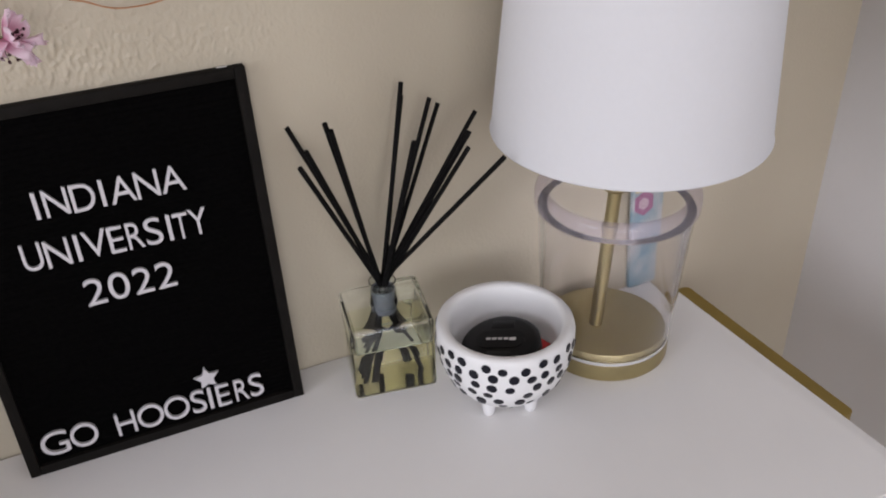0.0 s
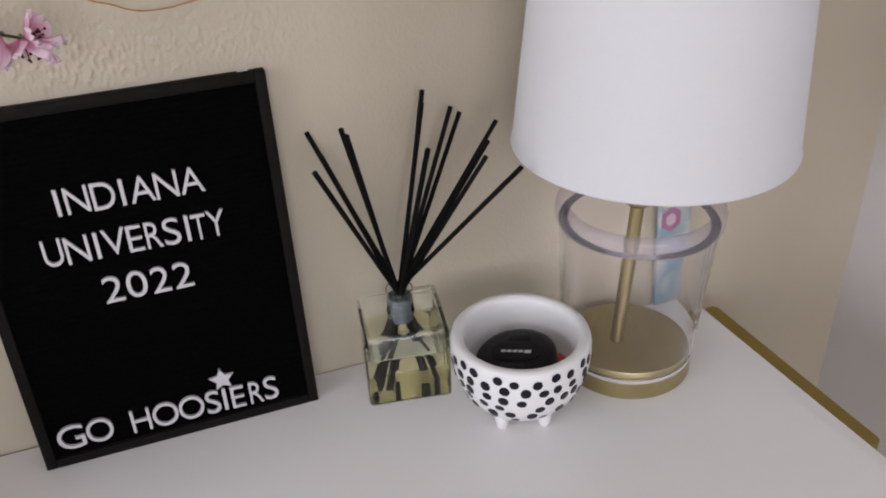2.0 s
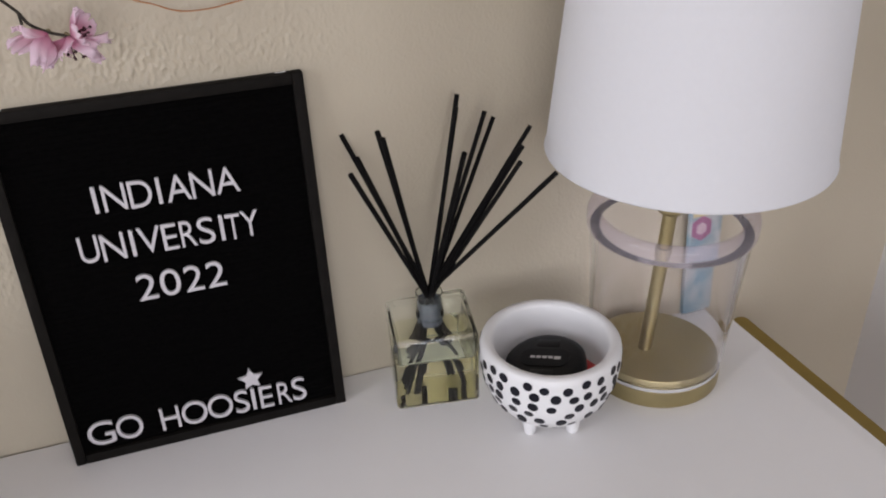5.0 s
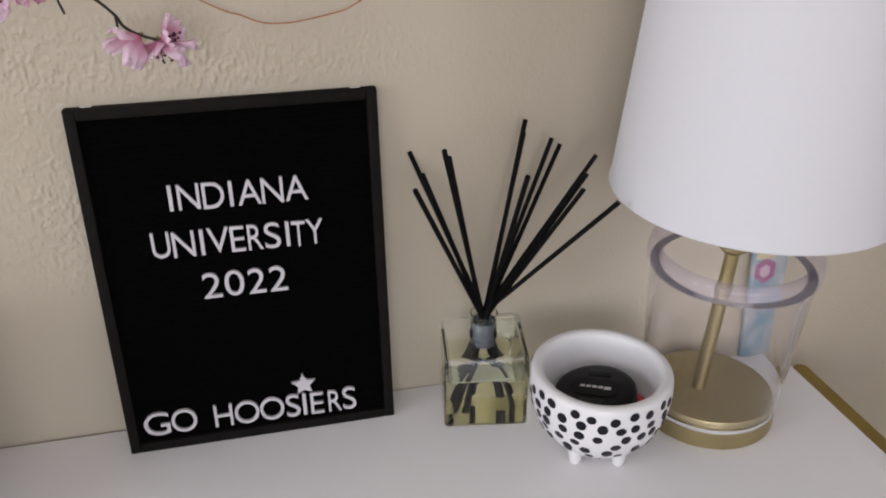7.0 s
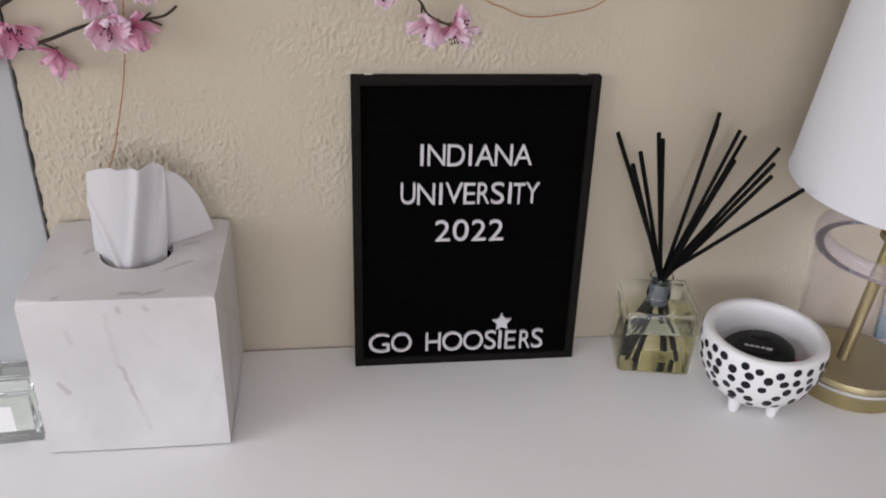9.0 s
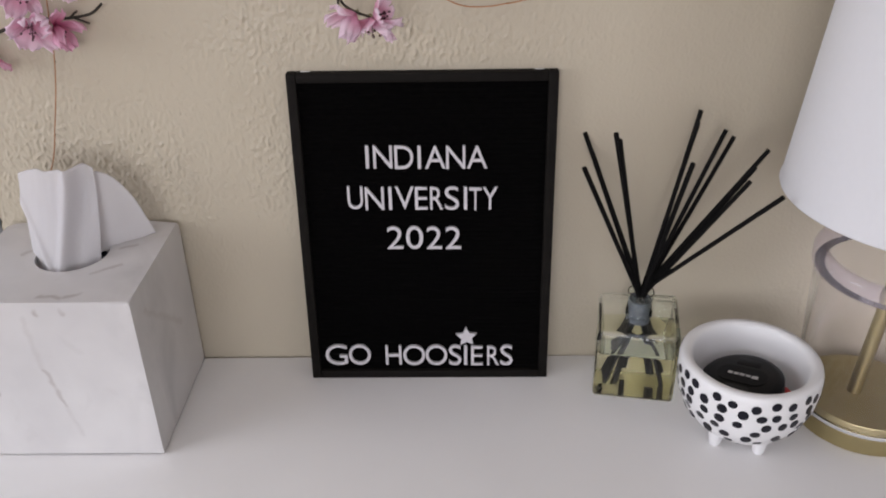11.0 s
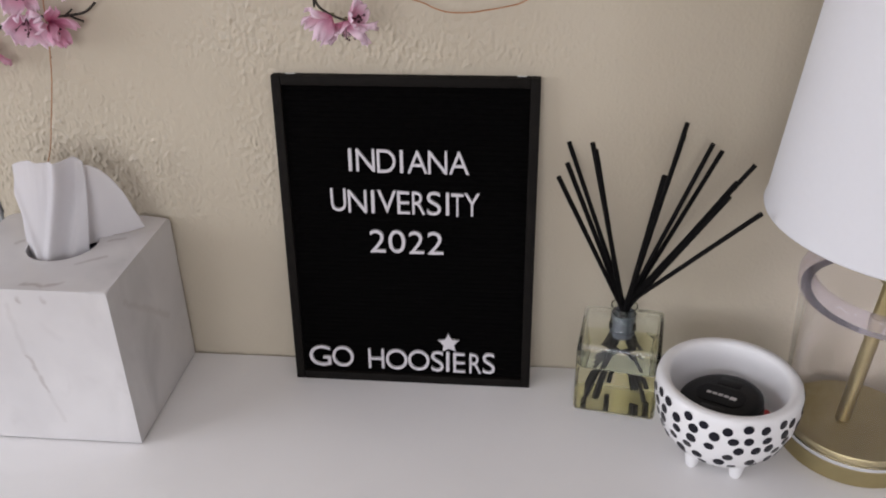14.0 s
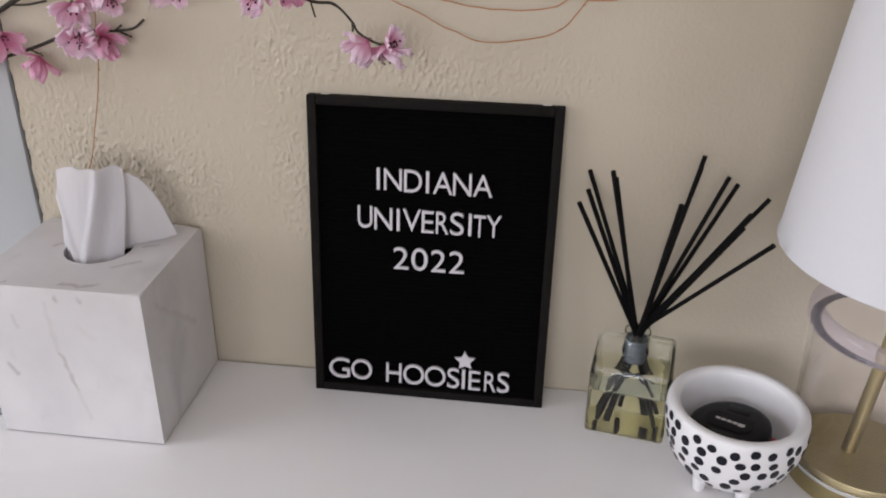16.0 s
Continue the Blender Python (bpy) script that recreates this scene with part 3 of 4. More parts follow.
def letter_board():
    # local: x along the board, y up the board, z out of its face
    m = pose(0.0036, -0.0365, DESK_Z) @ pose(0, 0, 0, 90 - LEAN, 0, 0)
    b = thing("letter_board", m, "black felt letter board with white plastic letters leaning on the wall", "letter board")
    w, h, t, f = BOARD_W, BOARD_H, BOARD_T, 0.0085
    for name, q in (("frame_side", (0, f, 0, h)), ("frame_side", (w - f, w, 0, h)), ("frame_rail", (f, w - f, 0, f)), ("frame_rail", (f, w - f, h - f, h))):
        part(name, boxed(q[0], q[1], q[2], q[3], -t, 0, bevel=0.0009), M_BLACK, b)
    bm = bmesh.new()
    n = 62
    pitch = (h - 2 * f) / n
    prof = []
    for k in range(n):
        y = f + k * pitch
        prof += [(y + 0.0003, -0.0042), (y + 0.0006, -0.0039), (y + pitch * 0.5, -0.0037), (y + pitch - 0.0006, -0.0039), (y + pitch - 0.0003, -0.0042)]
    rows = [[bm.verts.new((x, y, z)) for y, z in prof] for x in (f + 0.0002, w - f - 0.0002)]
    for k in range(len(prof) - 1):
        bm.faces.new((rows[0][k], rows[1][k], rows[1][k + 1], rows[0][k + 1]))
    part("felt_panel", bm, M_FELT, b, "ribbed black felt panel", angle=60)
    part("back_panel", boxed(f, w - f, f, h - f, -t + 0.001, -0.0066), M_BLACK, b)
    for x in (0.016, w - 0.016):
        part("staple", boxed(x - 0.004, x + 0.004, h, h + 0.0006, -0.0085, -0.0065), M_STAPLE, b)
    for line in LETTERS.splitlines():
        for item in line.split(";"):
            ch, s, v, cw, chh = item.split()
            cw = float(cw) * (0.82 if ch == "I" else 1.0)
            ob = new("letter", glyph(ch))
            ob.parent = b
            ob.matrix_basis = Matrix.Translation((float(s) / 1000 - 0.0036, float(v) / 1000, -0.0042)) @ Matrix.Diagonal((cw / 1000, float(chh) / 1000, 0.0032, 1))
    pts = []
    for k in range(10):
        a = math.pi / 2 + k * math.pi / 5 + 0.05
        r = 0.0113 if k % 2 == 0 else 0.0048
        pts.append((0.1525 + r * math.cos(a), 0.0455 + r * math.sin(a)))
    bm = plate(pts, -0.0042, -0.0010)
    bmesh.ops.bevel(bm, geom=list(bm.edges), offset=0.0005, segments=2, profile=0.5, affect="EDGES")
    part("star", bm, M_LETTER, b, "white plastic star")
    return b


letter_board()


# ---------------------------------------------------------------- reed diffuser
def reed_diffuser():
    yaw = -9.5
    m = pose(0.3185, -0.0355, DESK_Z, 0, 0, yaw)
    d = thing("reed_diffuser", m, "square glass reed diffuser with pale oil and black reeds", "diffuser")
    a, h = 0.0374, 0.0755
    # thick glass: outer block, shoulder and neck, with a hollow inside
    bm = boxed(-a, a, -a, a, 0.0005, h, bevel=0.004, seg=3)
    neck = lathe([(0.0, h - 0.002), (0.0125, h - 0.002), (0.0125, h + 0.004), (0.0115, h + 0.006), (0.0115, h + 0.019), (0.0122, h + 0.021), (0.0122, h + 0.024), (0.0112, h + 0.024), (0.0112, h - 0.001), (0.0, h - 0.001)], 32)
    part("bottle", bm, M_BOTTLE, d, "thick clear glass bottle")
    part("neck", neck, M_BOTTLE, d, "clear glass neck")
    i = a - 0.0032
    part("oil", boxed(-i, i, -i, i, 0.0030, 0.0480, bevel=0.002), M_OIL, d, "pale yellow fragrance oil")
    part("air_space", boxed(-i, i, -i, i, 0.0482, h - 0.0045, bevel=0.003), M_AIR, d, "empty upper part of the bottle")
    part("collar", lathe([(0.0088, h - 0.010), (0.0110, h - 0.010), (0.0110, h + 0.016), (0.0088, h + 0.016)], 32, True), M_COLLAR, d, "grey plastic collar in the neck")
    inv = m.inverted()
    top = Vector((0, 0, h + 0.0275))
    tips = ((0.2612, 0.0005, 0.9935), (0.2569, -0.0760, 1.0053), (0.2504, -0.0791, 0.9948), (0.2765, -0.0628, 1.0177), (0.2790, -0.0680, 1.0140),
            (0.3575, -0.0080, 1.0050), (0.3598, -0.0037, 1.0144), (0.3262, -0.1140, 1.0130), (0.3829, -0.0069, 0.9973), (0.3927, -0.0018, 0.9889),
            (0.4130, -0.0332, 0.9893), (0.3915, -0.0670, 0.9885), (0.3841, -0.0805, 0.9820), (0.4032, -0.1048, 0.9798))
    for k, tip in enumerate(tips):
        p = inv @ Vector(tip)
        d2 = Vector((p.x, p.y, 0))
        through_neck = top + d2.normalized() * 0.006 * (0.35 + 0.65 * ((k * 7) % 5) / 4)
        way = (through_neck - p).normalized()
        low = p + way * ((p.z - 0.009) / -way.z)
        s = max(abs(low.x), abs(low.y)) / 0.026
        if s > 1:
            low = Vector((low.x / s, low.y / s, 0.009))
        part("reed", tube(bmesh.new(), [p, p.lerp(through_neck, 0.5), through_neck, low], 0.0021, 8), M_REED, d)
    return d


reed_diffuser()


# ---------------------------------------------------------------- spotted bowl and what lies in it
BOWL = (0.3995, -0.1140)


def bowl():
    m = pose(BOWL[0], BOWL[1], DESK_Z)
    b = thing("bowl", m, "small white ceramic footed bowl with black painted dots", "bowl")
    outer = [(0.0, 0.0080), (0.014, 0.0084), (0.029, 0.0120), (0.0418, 0.0202), (0.0514, 0.0333), (0.0572, 0.0485), (0.0596, 0.0630), (0.0595, 0.0755), (0.0584, 0.0800), (0.0568, 0.0818)]
    inner = [(0.0530, 0.0822), (0.0500, 0.0812), (0.0482, 0.0784), (0.0475, 0.066), (0.0458, 0.054), (0.0412, 0.041), (0.033, 0.029), (0.020, 0.0215), (0.0, 0.0195)]
    outer, inner = [(r, z * 1.015) for r, z in outer], [(r, z * 1.015) for r, z in inner]
    part("body", lathe(outer + inner, 72), M_BOWL, b, angle=75)
    for deg in (-145, -70, 35, 110):
        a = radians(deg)
        x, y = 0.030 * math.cos(a), 0.030 * math.sin(a)
        foot = lathe([(0.0, 0.0), (0.0040, 0.0), (0.0052, 0.002), (0.0066, 0.012), (0.0085, 0.021), (0.0, 0.021)], 20)
        bmesh.ops.translate(foot, verts=foot.verts, vec=(x, y, 0))
        part("foot", foot, M_BOWL, b)
    # dots lie on the outside, each a thin domed disc
    prof = [(r, z) for r, z in outer[1:]]

    def on_profile(z):
        for (r0, z0), (r1, z1) in zip(prof, prof[1:]):
            if z0 <= z <= z1:
                u = (z - z0) / (z1 - z0)
                n = Vector((z1 - z0, 0, -(r1 - r0))).normalized()
                return r0 + (r1 - r0) * u, n
        return prof[-1][0], Vector((1, 0, 0))

    disc = None
    rng = random.Random(5)
    taken = []
    for ring, (z, count) in enumerate(((0.0740, 24), (0.0645, 24), (0.0550, 23), (0.0455, 21), (0.0362, 18), (0.0272, 14), (0.0190, 10))):
        for k in range(count):
            for attempt in range(30):
                zz = z + rng.uniform(-0.0026, 0.0026)
                a = 2 * math.pi * (k + 0.5 * (ring % 2)) / count + rng.uniform(-0.07, 0.07)
                r, n = on_profile(zz)
                spot = Vector((r * math.cos(a), r * math.sin(a), zz))
                if all((spot - q).length > 0.0106 for q in taken):
                    break
            else:
                continue
            taken.append(spot)
            rad = rng.uniform(0.0040, 0.0046) * (1.0 if ring < 5 else 0.85)
            if disc is None:
                bm = lathe([(0.0, 0.10), (0.7, 0.09), (0.95, 0.06), (1.0, 0.0), (0.9, -0.12), (0.0, -0.12)], 16)
                disc = part("dot", bm, M_DOT, b)
                ob = disc
            else:
                ob = new("dot", disc.data)
                ob.parent = b
            turn = Vector((n.x * math.cos(a), n.x * math.sin(a), n.z)).to_track_quat("Z", "Y").to_matrix().to_4x4()
            ob.matrix_basis = Matrix.Translation((r * math.cos(a), r * math.sin(a), zz)) @ turn @ Matrix.Diagonal((rad, rad * rng.uniform(0.95, 1.1), 0.003, 1))
    return b


bowl()


def lens_cap():
    m = pose(BOWL[0] - 0.004, BOWL[1] - 0.001, DESK_Z + 0.0570, -3, 8, 145)
    c = thing("lens_cap", m, "black plastic camera lens cap lying in the bowl", "lens cap")
    part("rim", lathe([(0.0, -0.008), (0.0335, -0.008), (0.0345, -0.007), (0.0345, 0.003), (0.0325, 0.0050), (0.0285, 0.0058), (0.0, 0.0058)], 56), M_CAP, c)
    part("face", plate([(x, y) for x, y in rounded(-0.021, 0.021, -0.011, 0.011, 0.010)], 0.0058, 0.0066), M_CAPTOP, c, "raised textured centre plate")
    for s in (-1, 1):
        part("pinch_grip", boxed(-0.010, 0.010, s * 0.020 - 0.005, s * 0.020 + 0.005, 0.0050, 0.0062, bevel=0.0005), M_CAP, c)
    x = -0.0135
    for w, hh in ((0.0056, 0.0062), (0.0040, 0.0046), (0.0040, 0.0046), (0.0040, 0.0046), (0.0040, 0.0046)):
        part("print_mark", boxed(x, x + w, -0.0016, -0.0016 + hh * 0.6, 0.0066, 0.0069), M_GREY, c, "plain pale printed mark")
        x += w + 0.0011
    return c


lens_cap()


def red_bit():
    m = pose(BOWL[0] + 0.0325, BOWL[1] - 0.006, DESK_Z + 0.0460, 10, 20, 30)
    c = thing("battery_cover", m, "small red plastic piece lying in the bowl", "plastic piece")
    part("shell", boxed(-0.007, 0.007, -0.006, 0.006, -0.004, 0.004, bevel=0.0015), M_RED, c)


red_bit()


# ---------------------------------------------------------------- table lamp
LAMP = (0.5186, -0.0895)


def table_lamp():
    m = pose(LAMP[0], LAMP[1], DESK_Z)
    t = thing("table_lamp", m, "clear acrylic table lamp with brass base and white drum shade", "lamp")
    part("base", lathe([(0.0, 0.0), (0.0592, 0.0), (0.0602, 0.001), (0.0602, 0.0165), (0.0592, 0.0175), (0.0, 0.0175)], 80), M_BRASS, t, "round brushed brass base")
    part("plinth", lathe([(0.0, 0.0176), (0.0560, 0.0182), (0.0565, 0.0274), (0.0561, 0.0280), (0.0, 0.0280)], 80), M_PLATE, t, "brass plate inside the cylinder")
    def leaning(bm):
        # everything over the base stands a little askew
        for v in bm.verts:
            v.co.x += 0.0205 * (v.co.z - 0.024)
        return bm

    body = [(0.0604, 0.0212), (0.0684, 0.1508), (0.0603, 0.1508), (0.0572, 0.0212)]
    part("glass_body", leaning(lathe(body, 96, True)), M_ACRYLIC, t, "thick clear acrylic cylinder")
    rim = [(0.0686, 0.1510), (0.0705, 0.1520), (0.0716, 0.1545), (0.0719, 0.1640), (0.0710, 0.1670), (0.0692, 0.1682),
           (0.0630, 0.1682), (0.0610, 0.1670), (0.0603, 0.1640), (0.0601, 0.1510)]
    part("rim", leaning(lathe(rim, 96, True)), M_RIM, t, "thick rounded lavender-tinted acrylic rim")
    # the bright reflection at the acrylic's foot is put into this ring's white
    part("foot_shine_ring", lathe([(0.0572, 0.0177), (0.0602, 0.0177), (0.0606, 0.0193), (0.0603, 0.0209), (0.0574, 0.0209)], 80, True), M_FOOT_SHINE, t, "acrylic ring over the base, whitened as its bright reflection")
    def askew(bm):
        for v in bm.verts:
            v.co.x += -0.0095 + 0.075 * (v.co.z - 0.028)
        return bm

    part("pole", askew(lathe([(0.0, 0.0281), (0.0060, 0.0281), (0.0060, 0.225), (0.0, 0.225)], 28)), M_BRASS, t, "slim brass pole")
    part("ring", askew(lathe([(0.0058, 0.1235), (0.0072, 0.1245), (0.0072, 0.1315), (0.0058, 0.1325)], 28, True)), M_BRASS, t, "brass ring")
    part("cap", askew(lathe([(0.0, 0.1660), (0.010, 0.1660), (0.0128, 0.169), (0.0128, 0.172), (0.009, 0.176), (0.0, 0.176)], 32)), M_BRASS, t, "brass cap")
    part("socket", askew(lathe([(0.0, 0.225), (0.016, 0.225), (0.016, 0.272), (0.0, 0.272)], 28)), M_BRASS, t)
    z0, z1, r0, r1 = 0.2206, 0.430, 0.1155, 0.0985
    shade = lathe([(r0, z0), (r0 + 0.0007, z0 + 0.0015), (r0 - 0.0006, z0 + 0.005), (r1 + 0.0006, z1 - 0.005), (r1, z1), (r1 - 0.0018, z1), (r1 - 0.0018, z1 - 0.004), (r0 - 0.0022, z0 + 0.005), (r0 - 0.0022, z0)], 96, True)
    bmesh.ops.translate(shade, verts=shade.verts, vec=(0.0070, 0.0040, 0))
    part("shade", leaning(shade), M_SHADE, t, "white fabric drum shade")
    for k in range(3):
        a = radians(20 + 120 * k)
        part("spider_arm", leaning(tube(bmesh.new(), [(0.014 * math.cos(a), 0.014 * math.sin(a), 0.272), ((r1 - 0.0005) * math.cos(a) + 0.0070, (r1 - 0.0005) * math.sin(a) + 0.0040, 0.41)], 0.0015)), M_BRASS, t)
    return t


table_lamp()


# ---------------------------------------------------------------- printed packet behind the lamp
def packet():
    m = pose(0.622, -0.017, DESK_Z) @ pose(0, 0, 0, -4, 0, 0)
    p = thing("packet", m, "small blue and white printed packet leaning on the wall", "packet")
    bm = boxed(-0.024, 0.019, -0.004, 0.004, 0.0, 0.118, bevel=0.003)
    part("film", bm, M_PACK, p)
    ring = [(0.014 * math.cos(radians(60 * k + 30)), 0.014 * math.sin(radians(60 * k + 30))) for k in range(6)]
    hexa = plate(ring, 0, 0.0004)
    bmesh.ops.rotate(hexa, verts=hexa.verts, cent=(0, 0, 0), matrix=Matrix.Rotation(radians(90), 3, "X"))
    bmesh.ops.translate(hexa, verts=hexa.verts, vec=(-0.010, -0.0041, 0.093))
    part("print", hexa, M_PURPLE, p, "purple printed patch")
    small = plate([(x * 0.5, y * 0.5) for x, y in ring], 0, 0.0004)
    bmesh.ops.rotate(small, verts=small.verts, cent=(0, 0, 0), matrix=Matrix.Rotation(radians(90), 3, "X"))
    bmesh.ops.translate(small, verts=small.verts, vec=(-0.011, -0.0050, 0.093))
    part("print", small, M_LILAC, p, "pale lilac printed patch")
    part("print", boxed(-0.022, 0.0, -0.0046, -0.0041, 0.106, 0.114), M_YELLOW, p, "yellow printed band")
    return p


packet()


# ---------------------------------------------------------------- tissue box
def tissue_box():
    x0, x1, y0, y1, h = -0.2700, -0.1130, -0.1430, -0.004, 0.1610
    m = pose((x0 + x1) / 2, (y0 + y1) / 2, DESK_Z)
    t = thing("tissue_box", m, "white marble cube tissue box cover with grey veins", "tissue box")
    a, b = (x1 - x0) / 2, (y1 - y0) / 2
    bm = bmesh.new()
    # shell: side walls and a top with a round opening
    steps, r, BACK = 48, 0.0312, 0.009
    loop, hole, rim = [], [], []
    diag = math.atan2(b, a)
    angles = sorted([2 * math.pi * k / steps for k in range(steps) if min(abs(2 * math.pi * k / steps - q) for q in (diag, math.pi - diag, math.pi + diag, 2 * math.pi - diag)) > 0.07] + [diag, math.pi - diag, math.pi + diag, 2 * math.pi - diag])
    steps = len(angles)
    for w in angles:
        c, s = math.cos(w), math.sin(w)
        f = 1 / max(abs(c) / a, abs(s) / b)
        loop.append(bm.verts.new((c * f, s * f, h)))
        hole.append(bm.verts.new((r * c + 0.003, r * s + BACK, h)))
        rim.append(bm.verts.new(((r - 0.0005) * c + 0.003, (r - 0.0005) * s + BACK, h - 0.012)))
    loop_set = set(loop)
    low = [bm.verts.new((v.co.x, v.co.y, 0.0012)) for v in loop]
    for k in range(steps):
        j = (k + 1) % steps
        bm.faces.new((loop[k], loop[j], hole[j], hole[k]))
        bm.faces.new((hole[k], hole[j], rim[j], rim[k]))
        bm.faces.new((low[k], low[j], loop[j], loop[k]))
    top_edges = [e for e in bm.edges if e.verts[0] in loop_set and e.verts[1] in loop_set]
    bmesh.ops.bevel(bm, geom=top_edges, offset=0.0055, segments=5, profile=0.5, affect="EDGES")
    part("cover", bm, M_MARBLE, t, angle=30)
    # this block's dark colour stands for shade in the opening and bottom gap
    part("inside_shadow_block", boxed(-a + 0.012, a - 0.012, -b + 0.012, b - 0.012, 0.0, h - 0.02), M_BOX_SHADOW, t, "dark block painted as the shadow inside the cover")
    # tissue: a folded column in front, and a wide lobe that falls back to one side
    def sheet(bm, nu, nv, place):
        rows = [[bm.verts.new(place(k / nu, j / nv)) for k in range(nu + 1)] for j in range(nv + 1)]
        for p, q in zip(rows, rows[1:]):
            for k in range(nu):
                bm.faces.new((p[k], p[k + 1], q[k + 1], q[k]))

    def column(u, v):
        w = -1 + 2 * u
        rise = v * v * (3 - 2 * v)
        half = 0.0285 + 0.0045 * math.sin(2.2 * v)
        x = -0.0030 + half * w + 0.004 * v
        # it fills the front of the opening below and straightens above
        y = BACK + (1 - rise) * -0.0255 * math.cos(1.35 * w) + rise * (0.010 - 0.008 * math.cos(1.5 * w))
        crest = 0.02 + 0.42 * v
        y -= 0.0085 * math.exp(-((w - crest) / 0.14) ** 2) * (0.3 + 0.7 * v)
        y += 0.0075 * math.exp(-((w - crest - 0.34) / 0.18) ** 2) * (0.4 + 0.6 * v)
        # a slanting fold across the left half
        d = v - (0.10 + 0.66 * (-w - 0.10))
        left = 1 / (1 + math.exp((w - crest + 0.15) / 0.06))
        y += left * (0.0060 / (1 + math.exp(d / 0.05)) * min(1, 5 * v) - 0.0042 * math.exp(-((d - 0.06) / 0.08) ** 2))
        y += 0.0016 * noise.noise(Vector((w * 1.6, v * 1.8, 1.3))) + 0.0003 * noise.noise(Vector((w * 6.0, v * 4.0, 5.3)))
        top = 0.080 - 0.016 * max(0.0, -w - 0.35) ** 1.5 - 0.0015 * math.exp(-((w + 0.15) / 0.30) ** 2) - 0.014 * max(0.0, w - 0.72)
        return (x, y, h - 0.03 + (0.03 + top) * v + 0.0018 * v * noise.noise(Vector((w * 4, v * 2, 7.3))))

    edge = curve_points([(-0.012, 0.054, 0), (0.010, 0.0700, 0), (0.030, 0.0715, 0), (0.044, 0.0640, 0), (0.056, 0.0440, 0), (0.063, 0.0220, 0), (0.067, 0.003, 0)], 8)

    def lobe(u, v):
        f = u * (len(edge) - 1)
        k = min(int(f), len(edge) - 2)
        q = Vector(edge[k]).lerp(Vector(edge[k + 1]), f - k)
        x = 0.014 + (q.x - 0.014) * v
        z = h - 0.006 + (q.y + 0.006) * v
        fold = 0.0012 * math.sin(5.0 * u + 0.7 + 1.2 * v) * v
        y = 0.006 + BACK + 0.026 * v * u ** 0.8 + fold + 0.0015 * noise.noise(Vector((u * 4, v * 3, 4.1)))
        return (x, y, max(z, h + 0.001 if v > 0.5 else z) + 0.001 * v * noise.noise(Vector((u * 9, 2, 4.1))))

    for fn in (column, lobe):
        bm = bmesh.new()
        sheet(bm, 84, 44, fn)
        ob = part("tissue", bm, M_TISSUE, t, "white paper tissue pulled up", angle=80)
        ob.modifiers.new("thickness", "SOLIDIFY").thickness = 0.0005
    return t


tissue_box()


# ---------------------------------------------------------------- perfume bottle beside the tissue box
def perfume_bottle():
    m = pose(-0.3165, -0.1150, DESK_Z, 0, 0, 4)
    p = thing("perfume_bottle", m, "rectangular clear glass perfume bottle with silver cap", "bottle")
    part("body", boxed(-0.036, 0.036, -0.014, 0.014, 0, 0.072, bevel=0.003, seg=3), M_BOTTLE, p, "thick clear glass body")
    part("liquid", boxed(-0.030, 0.030, -0.0085, 0.0085, 0.008, 0.050, bevel=0.002), M_SCENT, p, "pale liquid")
    part("label", boxed(-0.022, 0.016, -0.0150, -0.0143, 0.016, 0.044), M_LABEL, p, "plain white paper label")
    part("cap", lathe([(0.0, 0.072), (0.0115, 0.072), (0.0115, 0.099), (0.0105, 0.1), (0.0, 0.1)], 32), M_SILVER, p, "silver cap")
    return p


perfume_bottle()


# ---------------------------------------------------------------- blossom branches
def petal(bm, m, length, width, cup, rng):
    """One ruffled silk petal with a frayed, notched tip, standing along +y of m."""
    nu, nv = 12, 9
    rows = []
    tone = bm.verts.layers.float["tone"]
    seedling = rng.uniform(0, 50)
    for j in range(nv + 1):
        v = j / nv
        half = width * math.sin(math.pi * min(1, 0.10 + 0.74 * v)) ** 0.9 * (0.45 + 0.55 * v)
        row = []
        for k in range(nu + 1):
            u = -1 + 2 * k / nu
            y = length * v * (1 - 0.14 * (1 - abs(u)) ** 2 * (v ** 6)) - length * 0.20 * u * u * v
            y += length * 0.19 * v ** 5 * noise.noise(Vector((u * 5.0 + seedling, 3, 1)))
            z = cup * length * (v * v) + 0.20 * width * u * u
            z += 0.16 * length * v * noise.noise(Vector((u * 2.4 + seedling, v * 2.2, length * 900)))
            z += 0.10 * length * v ** 3 * math.sin(9 * u + seedling)
            vert = bm.verts.new(m @ Vector((half * u, y, z)))
            vert[tone] = v * (0.8 + 0.2 * abs(u))
            row.append(vert)
        rows.append(row)
    for p, q in zip(rows, rows[1:]):
        for k in range(nu):
            bm.faces.new((p[k], p[k + 1], q[k + 1], q[k]))


